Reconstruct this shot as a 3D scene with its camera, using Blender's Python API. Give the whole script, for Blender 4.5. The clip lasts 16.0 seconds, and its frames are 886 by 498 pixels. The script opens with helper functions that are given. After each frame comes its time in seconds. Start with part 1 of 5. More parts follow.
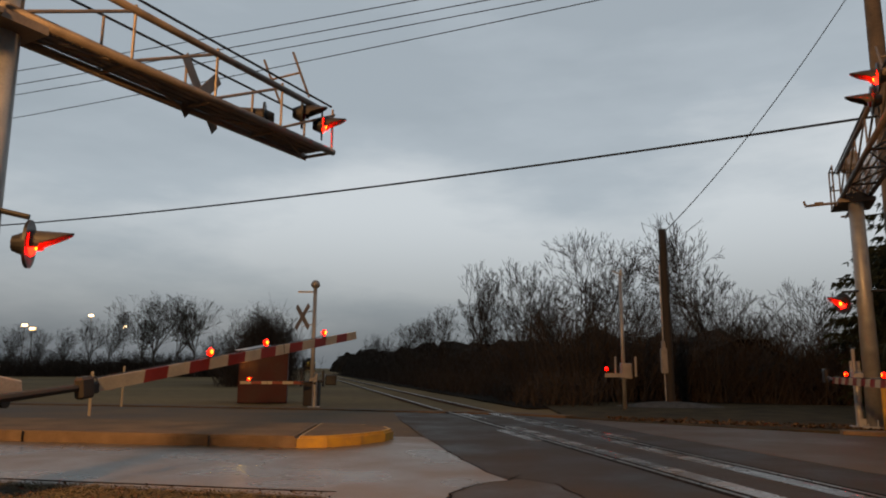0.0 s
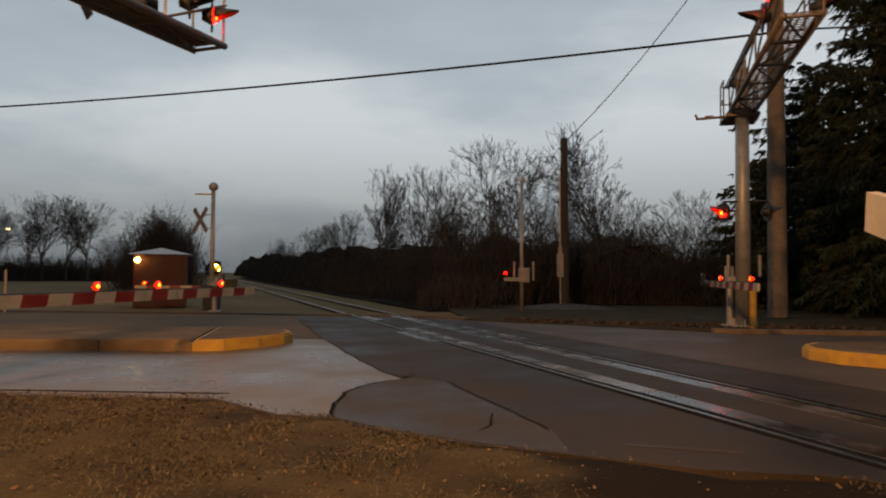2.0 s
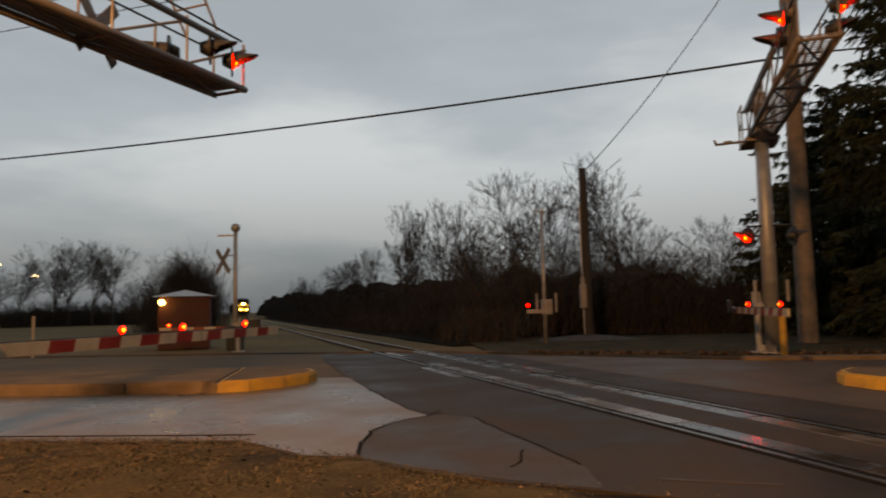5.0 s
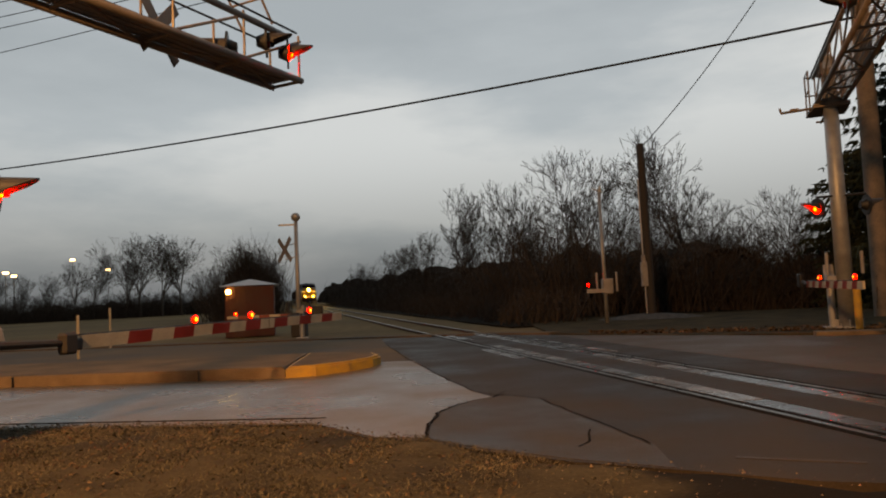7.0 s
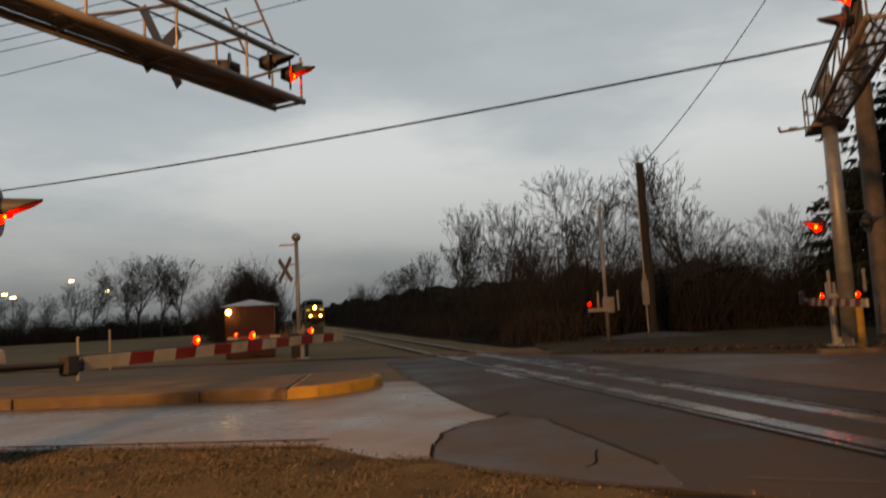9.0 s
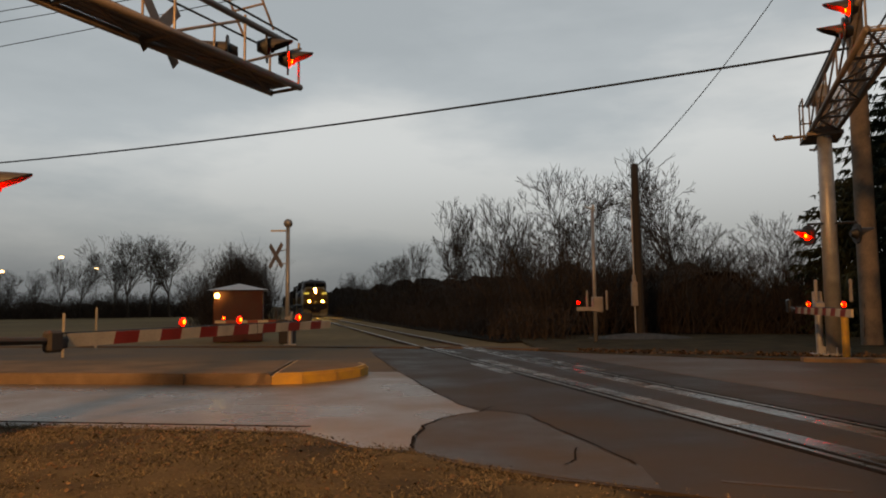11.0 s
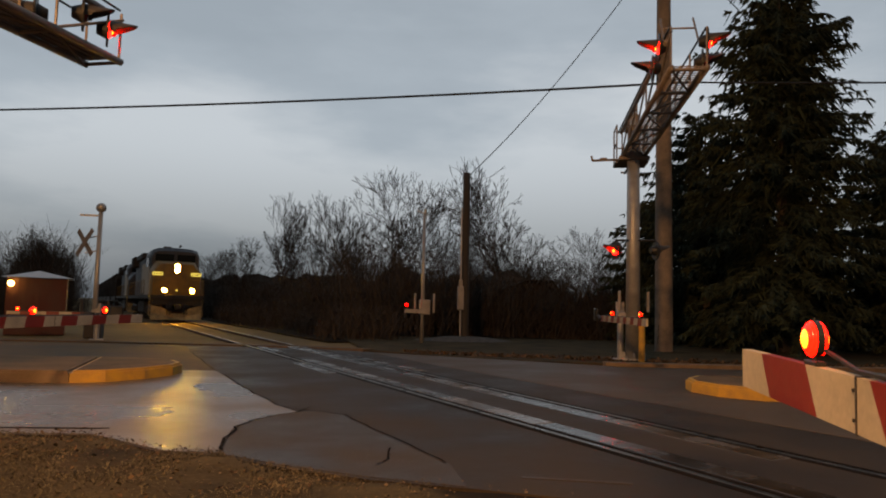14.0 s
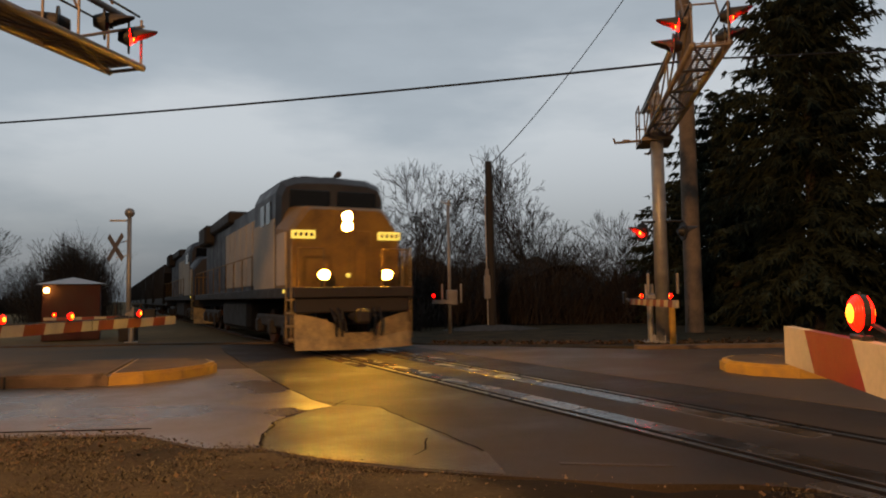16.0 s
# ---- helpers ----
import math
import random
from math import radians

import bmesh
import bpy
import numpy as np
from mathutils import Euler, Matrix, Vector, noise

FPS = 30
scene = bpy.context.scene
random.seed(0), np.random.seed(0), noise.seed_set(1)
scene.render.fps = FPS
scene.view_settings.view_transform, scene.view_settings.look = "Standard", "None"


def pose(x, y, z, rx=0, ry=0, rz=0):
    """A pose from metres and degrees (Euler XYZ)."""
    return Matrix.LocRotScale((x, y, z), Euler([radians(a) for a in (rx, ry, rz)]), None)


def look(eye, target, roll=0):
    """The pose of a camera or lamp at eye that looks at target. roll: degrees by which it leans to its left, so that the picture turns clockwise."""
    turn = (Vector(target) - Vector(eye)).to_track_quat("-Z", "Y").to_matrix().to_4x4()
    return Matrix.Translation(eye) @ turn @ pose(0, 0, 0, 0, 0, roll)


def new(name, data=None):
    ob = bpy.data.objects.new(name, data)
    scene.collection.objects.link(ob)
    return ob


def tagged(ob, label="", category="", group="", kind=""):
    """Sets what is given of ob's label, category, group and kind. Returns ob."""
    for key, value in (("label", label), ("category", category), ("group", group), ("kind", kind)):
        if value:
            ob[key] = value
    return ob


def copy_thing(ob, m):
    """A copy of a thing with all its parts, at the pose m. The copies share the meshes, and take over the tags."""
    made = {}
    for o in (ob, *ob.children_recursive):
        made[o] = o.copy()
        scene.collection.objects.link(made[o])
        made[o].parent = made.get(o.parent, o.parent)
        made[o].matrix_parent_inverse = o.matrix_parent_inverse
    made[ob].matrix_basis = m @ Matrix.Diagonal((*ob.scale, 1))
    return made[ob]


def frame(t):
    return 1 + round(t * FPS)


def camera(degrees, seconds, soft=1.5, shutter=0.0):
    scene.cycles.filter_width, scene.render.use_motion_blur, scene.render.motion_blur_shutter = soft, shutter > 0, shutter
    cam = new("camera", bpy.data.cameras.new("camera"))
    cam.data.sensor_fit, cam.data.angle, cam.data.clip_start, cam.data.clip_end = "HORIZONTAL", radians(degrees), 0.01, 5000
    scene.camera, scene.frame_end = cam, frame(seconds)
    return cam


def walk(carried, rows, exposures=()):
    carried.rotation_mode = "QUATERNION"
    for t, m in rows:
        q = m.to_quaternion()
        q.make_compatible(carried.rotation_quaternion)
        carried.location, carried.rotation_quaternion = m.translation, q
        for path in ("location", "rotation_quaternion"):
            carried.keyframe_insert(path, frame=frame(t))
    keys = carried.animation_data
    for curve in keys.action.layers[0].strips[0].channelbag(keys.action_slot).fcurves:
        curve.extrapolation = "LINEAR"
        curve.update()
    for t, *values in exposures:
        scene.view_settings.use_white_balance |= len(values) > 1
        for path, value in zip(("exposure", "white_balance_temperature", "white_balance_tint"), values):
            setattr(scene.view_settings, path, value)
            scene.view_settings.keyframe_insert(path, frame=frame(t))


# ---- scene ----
cam = camera(64.6, 16.0, soft=1.9, shutter=0.5)
EYE = 1.33
# seconds, x, y, pitch, roll, yaw
PATH = [
    (0.0, -0.094, -0.019, 9.70, -0.43, 2.61), (0.5, -0.096, -0.044, 9.33, -1.97, 0.90),
    (1.0, -0.041, -0.047, 6.10, -3.14, -1.67), (1.5, -0.004, -0.018, 3.29, -2.78, -4.49),
    (2.0, 0.045, -0.019, 2.02, -0.45, -4.93), (2.5, 0.074, 0.005, 7.77, -2.03, -12.79),
    (3.0, 0.084, 0.004, 7.79, -1.35, -13.02), (3.5, 0.106, 0.010, 4.96, -1.70, -15.00),
    (4.0, 0.092, -0.006, 3.29, -1.88, -14.50), (4.5, 0.054, -0.001, 3.87, 0.26, -11.47),
    (5.0, 0.021, 0.020, 4.83, 1.16, -3.18), (5.2, 0.004, 0.010, 4.29, 1.19, -2.01),
    (7.3, -0.030, -0.006, 3.27, 2.85, 2.63), (7.5, -0.030, -0.002, 2.80, 2.67, 3.73),
    (8.0, -0.052, 0.008, 2.15, 3.03, 4.00), (8.5, -0.088, 0.010, 2.28, 3.26, 3.01),
    (9.0, -0.075, 0.010, 5.19, 2.93, 1.48), (9.2, -0.075, 0.010, 6.71, 2.39, 0.94),
    (11.3, -0.036, 0.004, 4.44, 0.43, 0.70), (11.5, -0.030, 0.000, 5.09, 0.57, 0.39),
    (12.0, 0.010, 0.005, 9.17, 0.24, -8.60), (12.5, 0.055, -0.001, 8.09, -2.92, -14.87),
    (13.0, 0.052, -0.003, 6.63, -3.37, -14.83), (13.5, 0.050, 0.004, 5.44, -2.91, -13.97),
    (14.0, 0.041, -0.001, 4.71, -1.47, -13.03), (14.5, 0.021, 0.006, 4.58, -0.09, -11.90),
    (15.0, 0.003, 0.005, 4.50, 0.39, -11.13), (15.5, -0.008, 0.006, 4.35, 0.71, -10.78),
    (16.0, 0.000, 0.000, 3.90, 0.85, -10.90),
]
walk(cam, [(t, pose(x, y, EYE, 90 + p, r, w)) for t, x, y, p, r, w in PATH],
     exposures=[(0, 0.0, 6500, 10), (2, 0.0, 6550, 10), (3.5, -0.05, 6650, 11), (5, 0.0, 6850, 11), (8, 0.05, 7000, 11), (9.2, 0.05, 7000, 11), (11.5, 0.0, 6950, 11), (12.5, -0.1, 6450, 11), (16, -0.08, 6450, 11)])

# ---- world and light ----
world = bpy.data.worlds.new("dusk")
scene.world = world
world.use_nodes = True
wn, wl = world.node_tree.nodes, world.node_tree.links
wn.clear()
w_out, w_bg = wn.new("ShaderNodeOutputWorld"), wn.new("ShaderNodeBackground")
w_sky = wn.new("ShaderNodeTexSky")
w_sky.sky_type, w_sky.sun_disc = "NISHITA", False
w_sky.sun_elevation, w_sky.sun_rotation = radians(4.0), radians(170.0)
w_co, w_map = wn.new("ShaderNodeTexCoord"), wn.new("ShaderNodeMapping")
w_map.inputs["Scale"].default_value = (1.6, 1.6, 5.5)
w_n1, w_n2 = wn.new("ShaderNodeTexNoise"), wn.new("ShaderNodeTexNoise")
w_n1.inputs["Scale"].default_value, w_n1.inputs["Detail"].default_value, w_n1.inputs["Roughness"].default_value = 1.9, 6.0, 0.55
w_n2.inputs["Scale"].default_value, w_n2.inputs["Detail"].default_value = 0.55, 2.0
w_add = wn.new("ShaderNodeMath")
w_add.operation = "MULTIPLY_ADD"
w_add.inputs[1].default_value = 0.55
w_ramp = wn.new("ShaderNodeValToRGB")
cr = w_ramp.color_ramp
cr.elements[0].position, cr.elements[0].color = 0.62, (0.385, 0.44, 0.49, 1)
cr.elements[1].position, cr.elements[1].color = 0.92, (0.64, 0.685, 0.72, 1)
e = cr.elements.new(0.76)
e.color = (0.45, 0.508, 0.56, 1)
w_mix = wn.new("ShaderNodeMix")
w_mix.data_type = "RGBA"
w_mix.inputs[0].default_value = 0.9
w_dim = wn.new("ShaderNodeVectorMath")
w_dim.operation = "SCALE"
w_dim.inputs["Scale"].default_value = 0.1
wl.new(w_co.outputs["Generated"], w_map.inputs["Vector"])
wl.new(w_map.outputs[0], w_n1.inputs["Vector"])
wl.new(w_map.outputs[0], w_n2.inputs["Vector"])
wl.new(w_n1.outputs["Fac"], w_add.inputs[0])
wl.new(w_n2.outputs["Fac"], w_add.inputs[2])
wl.new(w_add.outputs[0], w_ramp.inputs["Fac"])
wl.new(w_sky.outputs[0], w_dim.inputs[0])
wl.new(w_dim.outputs[0], w_mix.inputs[6])
wl.new(w_ramp.outputs[0], w_mix.inputs[7])
w_dot, w_fall = wn.new("ShaderNodeVectorMath"), wn.new("ShaderNodeMapRange")
w_dot.operation = "DOT_PRODUCT"
w_dot.inputs[1].default_value = (0.16, 0.95, 0.26)
w_fall.interpolation_type = "SMOOTHSTEP"
w_fall.inputs[1].default_value, w_fall.inputs[2].default_value = -0.1, 0.85
w_fall.inputs[3].default_value, w_fall.inputs[4].default_value = 0.26, 1.0
w_glow = wn.new("ShaderNodeVectorMath")
w_glow.operation = "SCALE"
wl.new(w_co.outputs["Generated"], w_dot.inputs[0])
wl.new(w_dot.outputs["Value"], w_fall.inputs[0])
wl.new(w_fall.outputs[0], w_glow.inputs["Scale"])
wl.new(w_mix.outputs[2], w_glow.inputs[0])
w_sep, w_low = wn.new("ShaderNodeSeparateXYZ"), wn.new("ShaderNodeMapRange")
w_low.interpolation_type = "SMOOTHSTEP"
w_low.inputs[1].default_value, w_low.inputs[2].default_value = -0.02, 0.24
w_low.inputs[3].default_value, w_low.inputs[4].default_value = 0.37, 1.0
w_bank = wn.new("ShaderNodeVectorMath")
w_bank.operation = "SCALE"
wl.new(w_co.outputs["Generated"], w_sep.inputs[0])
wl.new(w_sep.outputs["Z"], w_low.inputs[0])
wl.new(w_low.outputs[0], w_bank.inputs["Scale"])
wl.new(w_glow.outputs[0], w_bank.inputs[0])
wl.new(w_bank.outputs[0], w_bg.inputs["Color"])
wl.new(w_bg.outputs[0], w_out.inputs["Surface"])
w_bg.inputs["Strength"].default_value = 1.0

# inferred, unseen street light: falls warm on verge, masts and gate from behind the camera
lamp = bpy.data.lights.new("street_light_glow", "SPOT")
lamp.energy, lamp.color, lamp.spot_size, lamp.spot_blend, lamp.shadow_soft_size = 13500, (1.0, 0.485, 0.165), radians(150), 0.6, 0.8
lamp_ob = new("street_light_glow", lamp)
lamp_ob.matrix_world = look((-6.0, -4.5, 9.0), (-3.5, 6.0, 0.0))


# ---- mesh helpers ----
def xf(bm, verts, m):
    bmesh.ops.transform(bm, matrix=m, verts=verts)


def box(bm, c, s, m=None, bevel=0.0):
    r = bmesh.ops.create_cube(bm, size=1.0)["verts"]
    xf(bm, r, Matrix.Translation(c) @ Matrix.Diagonal((*s, 1)))
    if bevel:
        ed = list({e for v in r for e in v.link_edges})
        r = bmesh.ops.bevel(bm, geom=ed, offset=bevel, segments=1, affect="EDGES")["verts"]
    if m:
        xf(bm, list({v for v in r}), m)
    return bm


def tube(bm, p0, p1, r0, r1=None, n=8):
    p0, p1 = Vector(p0), Vector(p1)
    d = p1 - p0
    r = bmesh.ops.create_cone(bm, cap_ends=True, segments=n, radius1=r0, radius2=r0 if r1 is None else r1, depth=d.length)["verts"]
    xf(bm, r, Matrix.Translation((p0 + p1) / 2) @ d.to_track_quat("Z", "Y").to_matrix().to_4x4())
    return bm


def prism(bm, poly, z0, z1):
    a = [bm.verts.new((x, y, z0)) for x, y in poly]
    b = [bm.verts.new((x, y, z1)) for x, y in poly]
    bm.faces.new(b)
    bm.faces.new(list(reversed(a)))
    n = len(poly)
    for i in range(n):
        bm.faces.new((a[i], a[(i + 1) % n], b[(i + 1) % n], b[i]))
    bmesh.ops.recalc_face_normals(bm, faces=bm.faces[:])
    return bm


def extrude_x(bm, poly, x0, x1):
    """A side outline (y, z) drawn out along x."""
    a = [bm.verts.new((x0, y, z)) for y, z in poly]
    b = [bm.verts.new((x1, y, z)) for y, z in poly]
    fs = [bm.faces.new(b), bm.faces.new(list(reversed(a)))]
    n = len(poly)
    for i in range(n):
        fs.append(bm.faces.new((a[i], a[(i + 1) % n], b[(i + 1) % n], b[i])))
    bmesh.ops.recalc_face_normals(bm, faces=fs)
    return bm


def part(name, bm, material, parent=None, label="", smooth=False):
    me = bpy.data.meshes.new(name)
    bm.to_mesh(me)
    bm.free()
    me.materials.append(material)
    if smooth:
        for p in me.polygons:
            p.use_smooth = True
    ob = new(name, me)
    ob.parent = parent
    if label:
        ob["label"] = label
    return ob


def raw(name, verts, faces, material, parent=None):
    me = bpy.data.meshes.new(name)
    me.from_pydata(verts, [], faces)
    me.materials.append(material)
    ob = new(name, me)
    ob.parent = parent
    return ob


def thing(name, m, label, category, group="", kind=""):
    ob = new(name)
    ob.empty_display_size = 0.2
    ob.matrix_world = m
    return tagged(ob, label, category, group, kind)


def B():
    return bmesh.new()


def segments(p0, p1, r0, r1, n=3):
    """Tapered sticks, many at once: vertices and faces."""
    p0, p1 = np.asarray(p0, float), np.asarray(p1, float)
    r0, r1 = np.asarray(r0, float), np.asarray(r1, float)
    d = p1 - p0
    d /= np.linalg.norm(d, axis=1, keepdims=True) + 1e-9
    a = np.cross(d, np.where(np.abs(d[:, 2:3]) < 0.9, [[0.0, 0.0, 1.0]], [[1.0, 0.0, 0.0]]))
    a /= np.linalg.norm(a, axis=1, keepdims=True) + 1e-9
    b = np.cross(d, a)
    rings = []
    for p, r in ((p0, r0), (p1, r1)):
        for k in range(n):
            w = 2 * math.pi * k / n
            rings.append(p + r[:, None] * (a * math.cos(w) + b * math.sin(w)))
    v = np.stack(rings, 1).reshape(-1, 3)
    base = np.arange(len(p0))[:, None] * 2 * n
    f = np.concatenate([base + np.array([[k, (k + 1) % n, n + (k + 1) % n, n + k]]) for k in range(n)], 0)
    return v, f


# ---- materials ----
def mat(name, base, rough=0.6, metal=0.0, other=None, scale=4.0, fine=60.0, bump=0.15, spread=0.5, spec=0.5, rvar=0.12, glow=None, island=0.0, each=0.0):
    m = bpy.data.materials.new(name)
    m.use_nodes = True
    nt = m.node_tree
    ns, ln = nt.nodes, nt.links
    bs = ns["Principled BSDF"]
    bs.inputs["Metallic"].default_value = metal
    bs.inputs["Specular IOR Level"].default_value = spec
    co = ns.new("ShaderNodeTexCoord")
    n1, n2 = ns.new("ShaderNodeTexNoise"), ns.new("ShaderNodeTexNoise")
    n1.inputs["Scale"].default_value, n1.inputs["Detail"].default_value = scale, 5.0
    n2.inputs["Scale"].default_value, n2.inputs["Detail"].default_value = fine, 3.0
    for n in (n1, n2):
        ln.new(co.outputs["Object"], n.inputs["Vector"])
    add = ns.new("ShaderNodeMath")
    add.operation = "MULTIPLY_ADD"
    add.inputs[1].default_value = 0.45
    ln.new(n2.outputs["Fac"], add.inputs[0])
    ln.new(n1.outputs["Fac"], add.inputs[2])
    rp = ns.new("ShaderNodeValToRGB")
    other = other or tuple(c * 0.55 for c in base)
    rp.color_ramp.elements[0].position, rp.color_ramp.elements[1].position = 0.72 - spread / 2, 0.72 + spread / 2
    rp.color_ramp.elements[0].color, rp.color_ramp.elements[1].color = (*other, 1), (*base, 1)
    ln.new(add.outputs[0], rp.inputs["Fac"])
    col = rp.outputs[0]
    if island or each:
        geo, hv = ns.new("ShaderNodeObjectInfo" if each else "ShaderNodeNewGeometry"), ns.new("ShaderNodeHueSaturation")
        mr = ns.new("ShaderNodeMapRange")
        mr.inputs[3].default_value, mr.inputs[4].default_value = 1 - (each or island), 1 + (each or island)
        ln.new(geo.outputs["Random" if each else "Random Per Island"], mr.inputs[0])
        ln.new(mr.outputs[0], hv.inputs["Value"])
        ln.new(col, hv.inputs["Color"])
        col = hv.outputs[0]
    ln.new(col, bs.inputs["Base Color"])
    mr = ns.new("ShaderNodeMapRange")
    mr.inputs[1].default_value, mr.inputs[2].default_value = 0.3, 0.7
    mr.inputs[3].default_value, mr.inputs[4].default_value = max(0.02, rough - rvar), min(1.0, rough + rvar)
    ln.new(n1.outputs["Fac"], mr.inputs[0])
    ln.new(mr.outputs[0], bs.inputs["Roughness"])
    if bump:
        bp = ns.new("ShaderNodeBump")
        bp.inputs["Strength"].default_value, bp.inputs["Distance"].default_value = bump, 0.01
        ln.new(n2.outputs["Fac"], bp.inputs["Height"])
        ln.new(bp.outputs[0], bs.inputs["Normal"])
    if glow:
        bs.inputs["Emission Color"].default_value = (*glow[:3], 1)
        bs.inputs["Emission Strength"].default_value = glow[3]
    return m


M_ASPHALT = mat("wet_asphalt", (0.054, 0.0425, 0.0325), 0.58, other=(0.0185, 0.0148, 0.0115), spec=0.08, scale=0.7, fine=55, bump=0.6, rvar=0.16, spread=0.4)
M_CONC_ROAD = mat("worn_concrete_road", (0.165, 0.126, 0.087), 0.34, other=(0.068, 0.052, 0.036), spec=0.2, scale=0.5, fine=70, bump=0.25, rvar=0.2)
M_YELLOW = mat("yellow_kerb_paint", (0.62, 0.36, 0.03), 0.6, other=(0.34, 0.2, 0.05), scale=5, fine=70, bump=0.3)
# warm street light on the far lanes is put into this tan base
M_TAN_ROAD = mat("lamplit_tan_tarmac", (0.16, 0.115, 0.071), 0.75, other=(0.065, 0.047, 0.03), scale=0.4, fine=40, bump=0.3, spec=0.06)
M_SOIL = mat("dead_grass_soil", (0.088, 0.070, 0.040), 0.95, other=(0.022, 0.018, 0.011), scale=1.1, fine=30, bump=0.8, spec=0.05)
M_FIELD = mat("dry_field", (0.24, 0.172, 0.088), 0.95, other=(0.10, 0.072, 0.038), scale=0.08, fine=3, bump=0.2, spec=0.04)
M_BLADE = mat("dead_grass_blades", (0.165, 0.135, 0.082), 0.85, other=(0.05, 0.041, 0.024), scale=0.9, fine=20, bump=0, island=0.6, spec=0.05)
M_LEAF = mat("fallen_leaves", (0.13, 0.085, 0.045), 0.75, other=(0.05, 0.032, 0.018), scale=6, fine=20, bump=0, island=0.5, spec=0.08)
M_GRAVEL = mat("gravel_ballast", (0.16, 0.15, 0.14), 0.85, other=(0.05, 0.048, 0.045), scale=6, fine=40, bump=1.0, island=0.5, spec=0.08)
M_RAIL = mat("rail_steel_head", (0.17, 0.135, 0.105), 0.33, 1.0, scale=3, fine=60, bump=0.05)
M_RUST = mat("rusty_steel", (0.13, 0.065, 0.035), 0.75, 0.3, scale=6, fine=60, bump=0.3)
M_TIE = mat("creosoted_timber", (0.06, 0.045, 0.035), 0.8, scale=4, fine=50, bump=0.4, spec=0.08)
M_PANEL = mat("crossing_panel", (0.092, 0.078, 0.064), 0.22, other=(0.020, 0.016, 0.012), scale=1.6, fine=60, bump=0.2, rvar=0.17, each=0.65)
M_RUBBER = mat("flangeway_rubber", (0.02, 0.02, 0.02), 0.6, scale=4, fine=60, bump=0.2)
M_GALV = mat("galvanised_steel", (0.42, 0.42, 0.41), 0.5, 0.45, other=(0.26, 0.26, 0.255), scale=3, fine=40, bump=0.08)
M_TRUSS = mat("weathered_aluminium", (0.24, 0.20, 0.165), 0.55, 0.25, other=(0.12, 0.10, 0.085), scale=3, fine=40, bump=0.08)
M_BLACK = mat("black_paint", (0.018, 0.018, 0.018), 0.5, scale=4, fine=40, bump=0.05)
M_HOOD = mat("dull_dark_hood", (0.05, 0.045, 0.045), 0.6, scale=4, fine=40, bump=0.05)
M_WOODPOLE = mat("grey_pole_wood", (0.29, 0.225, 0.165), 0.85, other=(0.10, 0.085, 0.07), scale=2, fine=25, bump=0.5)
M_DARKPOLE = mat("dark_pole_wood", (0.055, 0.048, 0.042), 0.85, scale=2, fine=25, bump=0.5)
M_WHITE = mat("white_reflective", (0.50, 0.43, 0.30), 0.45, other=(0.30, 0.26, 0.19), scale=3, fine=40, bump=0.05)
M_RED = mat("red_reflective", (0.235, 0.017, 0.006), 0.4, other=(0.15, 0.011, 0.005), scale=3, fine=40, bump=0.05)
M_WHITEBOX = mat("grey_cabinet_paint", (0.38, 0.35, 0.32), 0.55, other=(0.2, 0.18, 0.16), scale=3, fine=40, bump=0.05)
M_BRICKRED = mat("red_painted_boards", (0.075, 0.02, 0.016), 0.75, scale=1.5, fine=30, bump=0.2)
M_ROOF = mat("pale_metal_roof", (0.45, 0.45, 0.46), 0.45, 0.3, scale=2, fine=30, bump=0.05)
M_BARK = mat("bare_bark", (0.075, 0.062, 0.05), 0.9, scale=2, fine=20, bump=0.3)
M_TWIG = mat("bare_twigs", (0.052, 0.041, 0.032), 0.9, scale=2, fine=10, bump=0, island=0.3)
M_NEEDLE = mat("spruce_needles", (0.048, 0.060, 0.036), 0.8, other=(0.02, 0.027, 0.016), scale=1.5, fine=15, bump=0, island=0.45, spec=0.15)
M_WIRE = mat("black_cable", (0.02, 0.02, 0.02), 0.6, bump=0)
M_REDGLOW = mat("lit_red_lens", (0.35, 0.01, 0.005), 0.3, bump=0, glow=(1.0, 0.0016, 0.0005, 8.0))
M_REDHOT = mat("lit_signal_lens", (0.6, 0.03, 0.01), 0.25, bump=0, glow=(1.0, 0.0016, 0.0005, 70.0))
M_BULB = mat("lit_lamp_core", (0.9, 0.5, 0.1), 0.25, bump=0, glow=(1.0, 0.17, 0.006, 9.0))
M_AMBER = mat("glowing_red_orange_lens", (0.4, 0.02, 0.008), 0.3, bump=0, glow=(1.0, 0.0042, 0.0004, 8.0))
M_REDOFF = mat("unlit_red_lens", (0.16, 0.015, 0.01), 0.2, bump=0)
M_HEAD = mat("train_headlight", (1, 0.9, 0.7), 0.3, bump=0, glow=(1.0, 0.46, 0.03, 1300.0))
M_DITCH = mat("ditch_light_lens", (1, 0.9, 0.7), 0.3, bump=0, glow=(1.0, 0.46, 0.03, 330.0))
M_NUMBER = mat("lit_number_board", (0.8, 0.7, 0.3), 0.4, bump=0, glow=(1.0, 0.74, 0.10, 1.0))
M_FLOOD = mat("floodlight_lens", (1, 0.95, 0.85), 0.3, bump=0, glow=(1.0, 0.56, 0.2, 14.0))
M_YLAMP = mat("yellow_lamp_lens", (1, 0.8, 0.3), 0.3, bump=0, glow=(1.0, 0.62, 0.12, 30.0))
M_LOCOBLUE = mat("grimy_dark_blue_paint", (0.03, 0.038, 0.055), 0.5, scale=1.5, fine=20, bump=0.05)
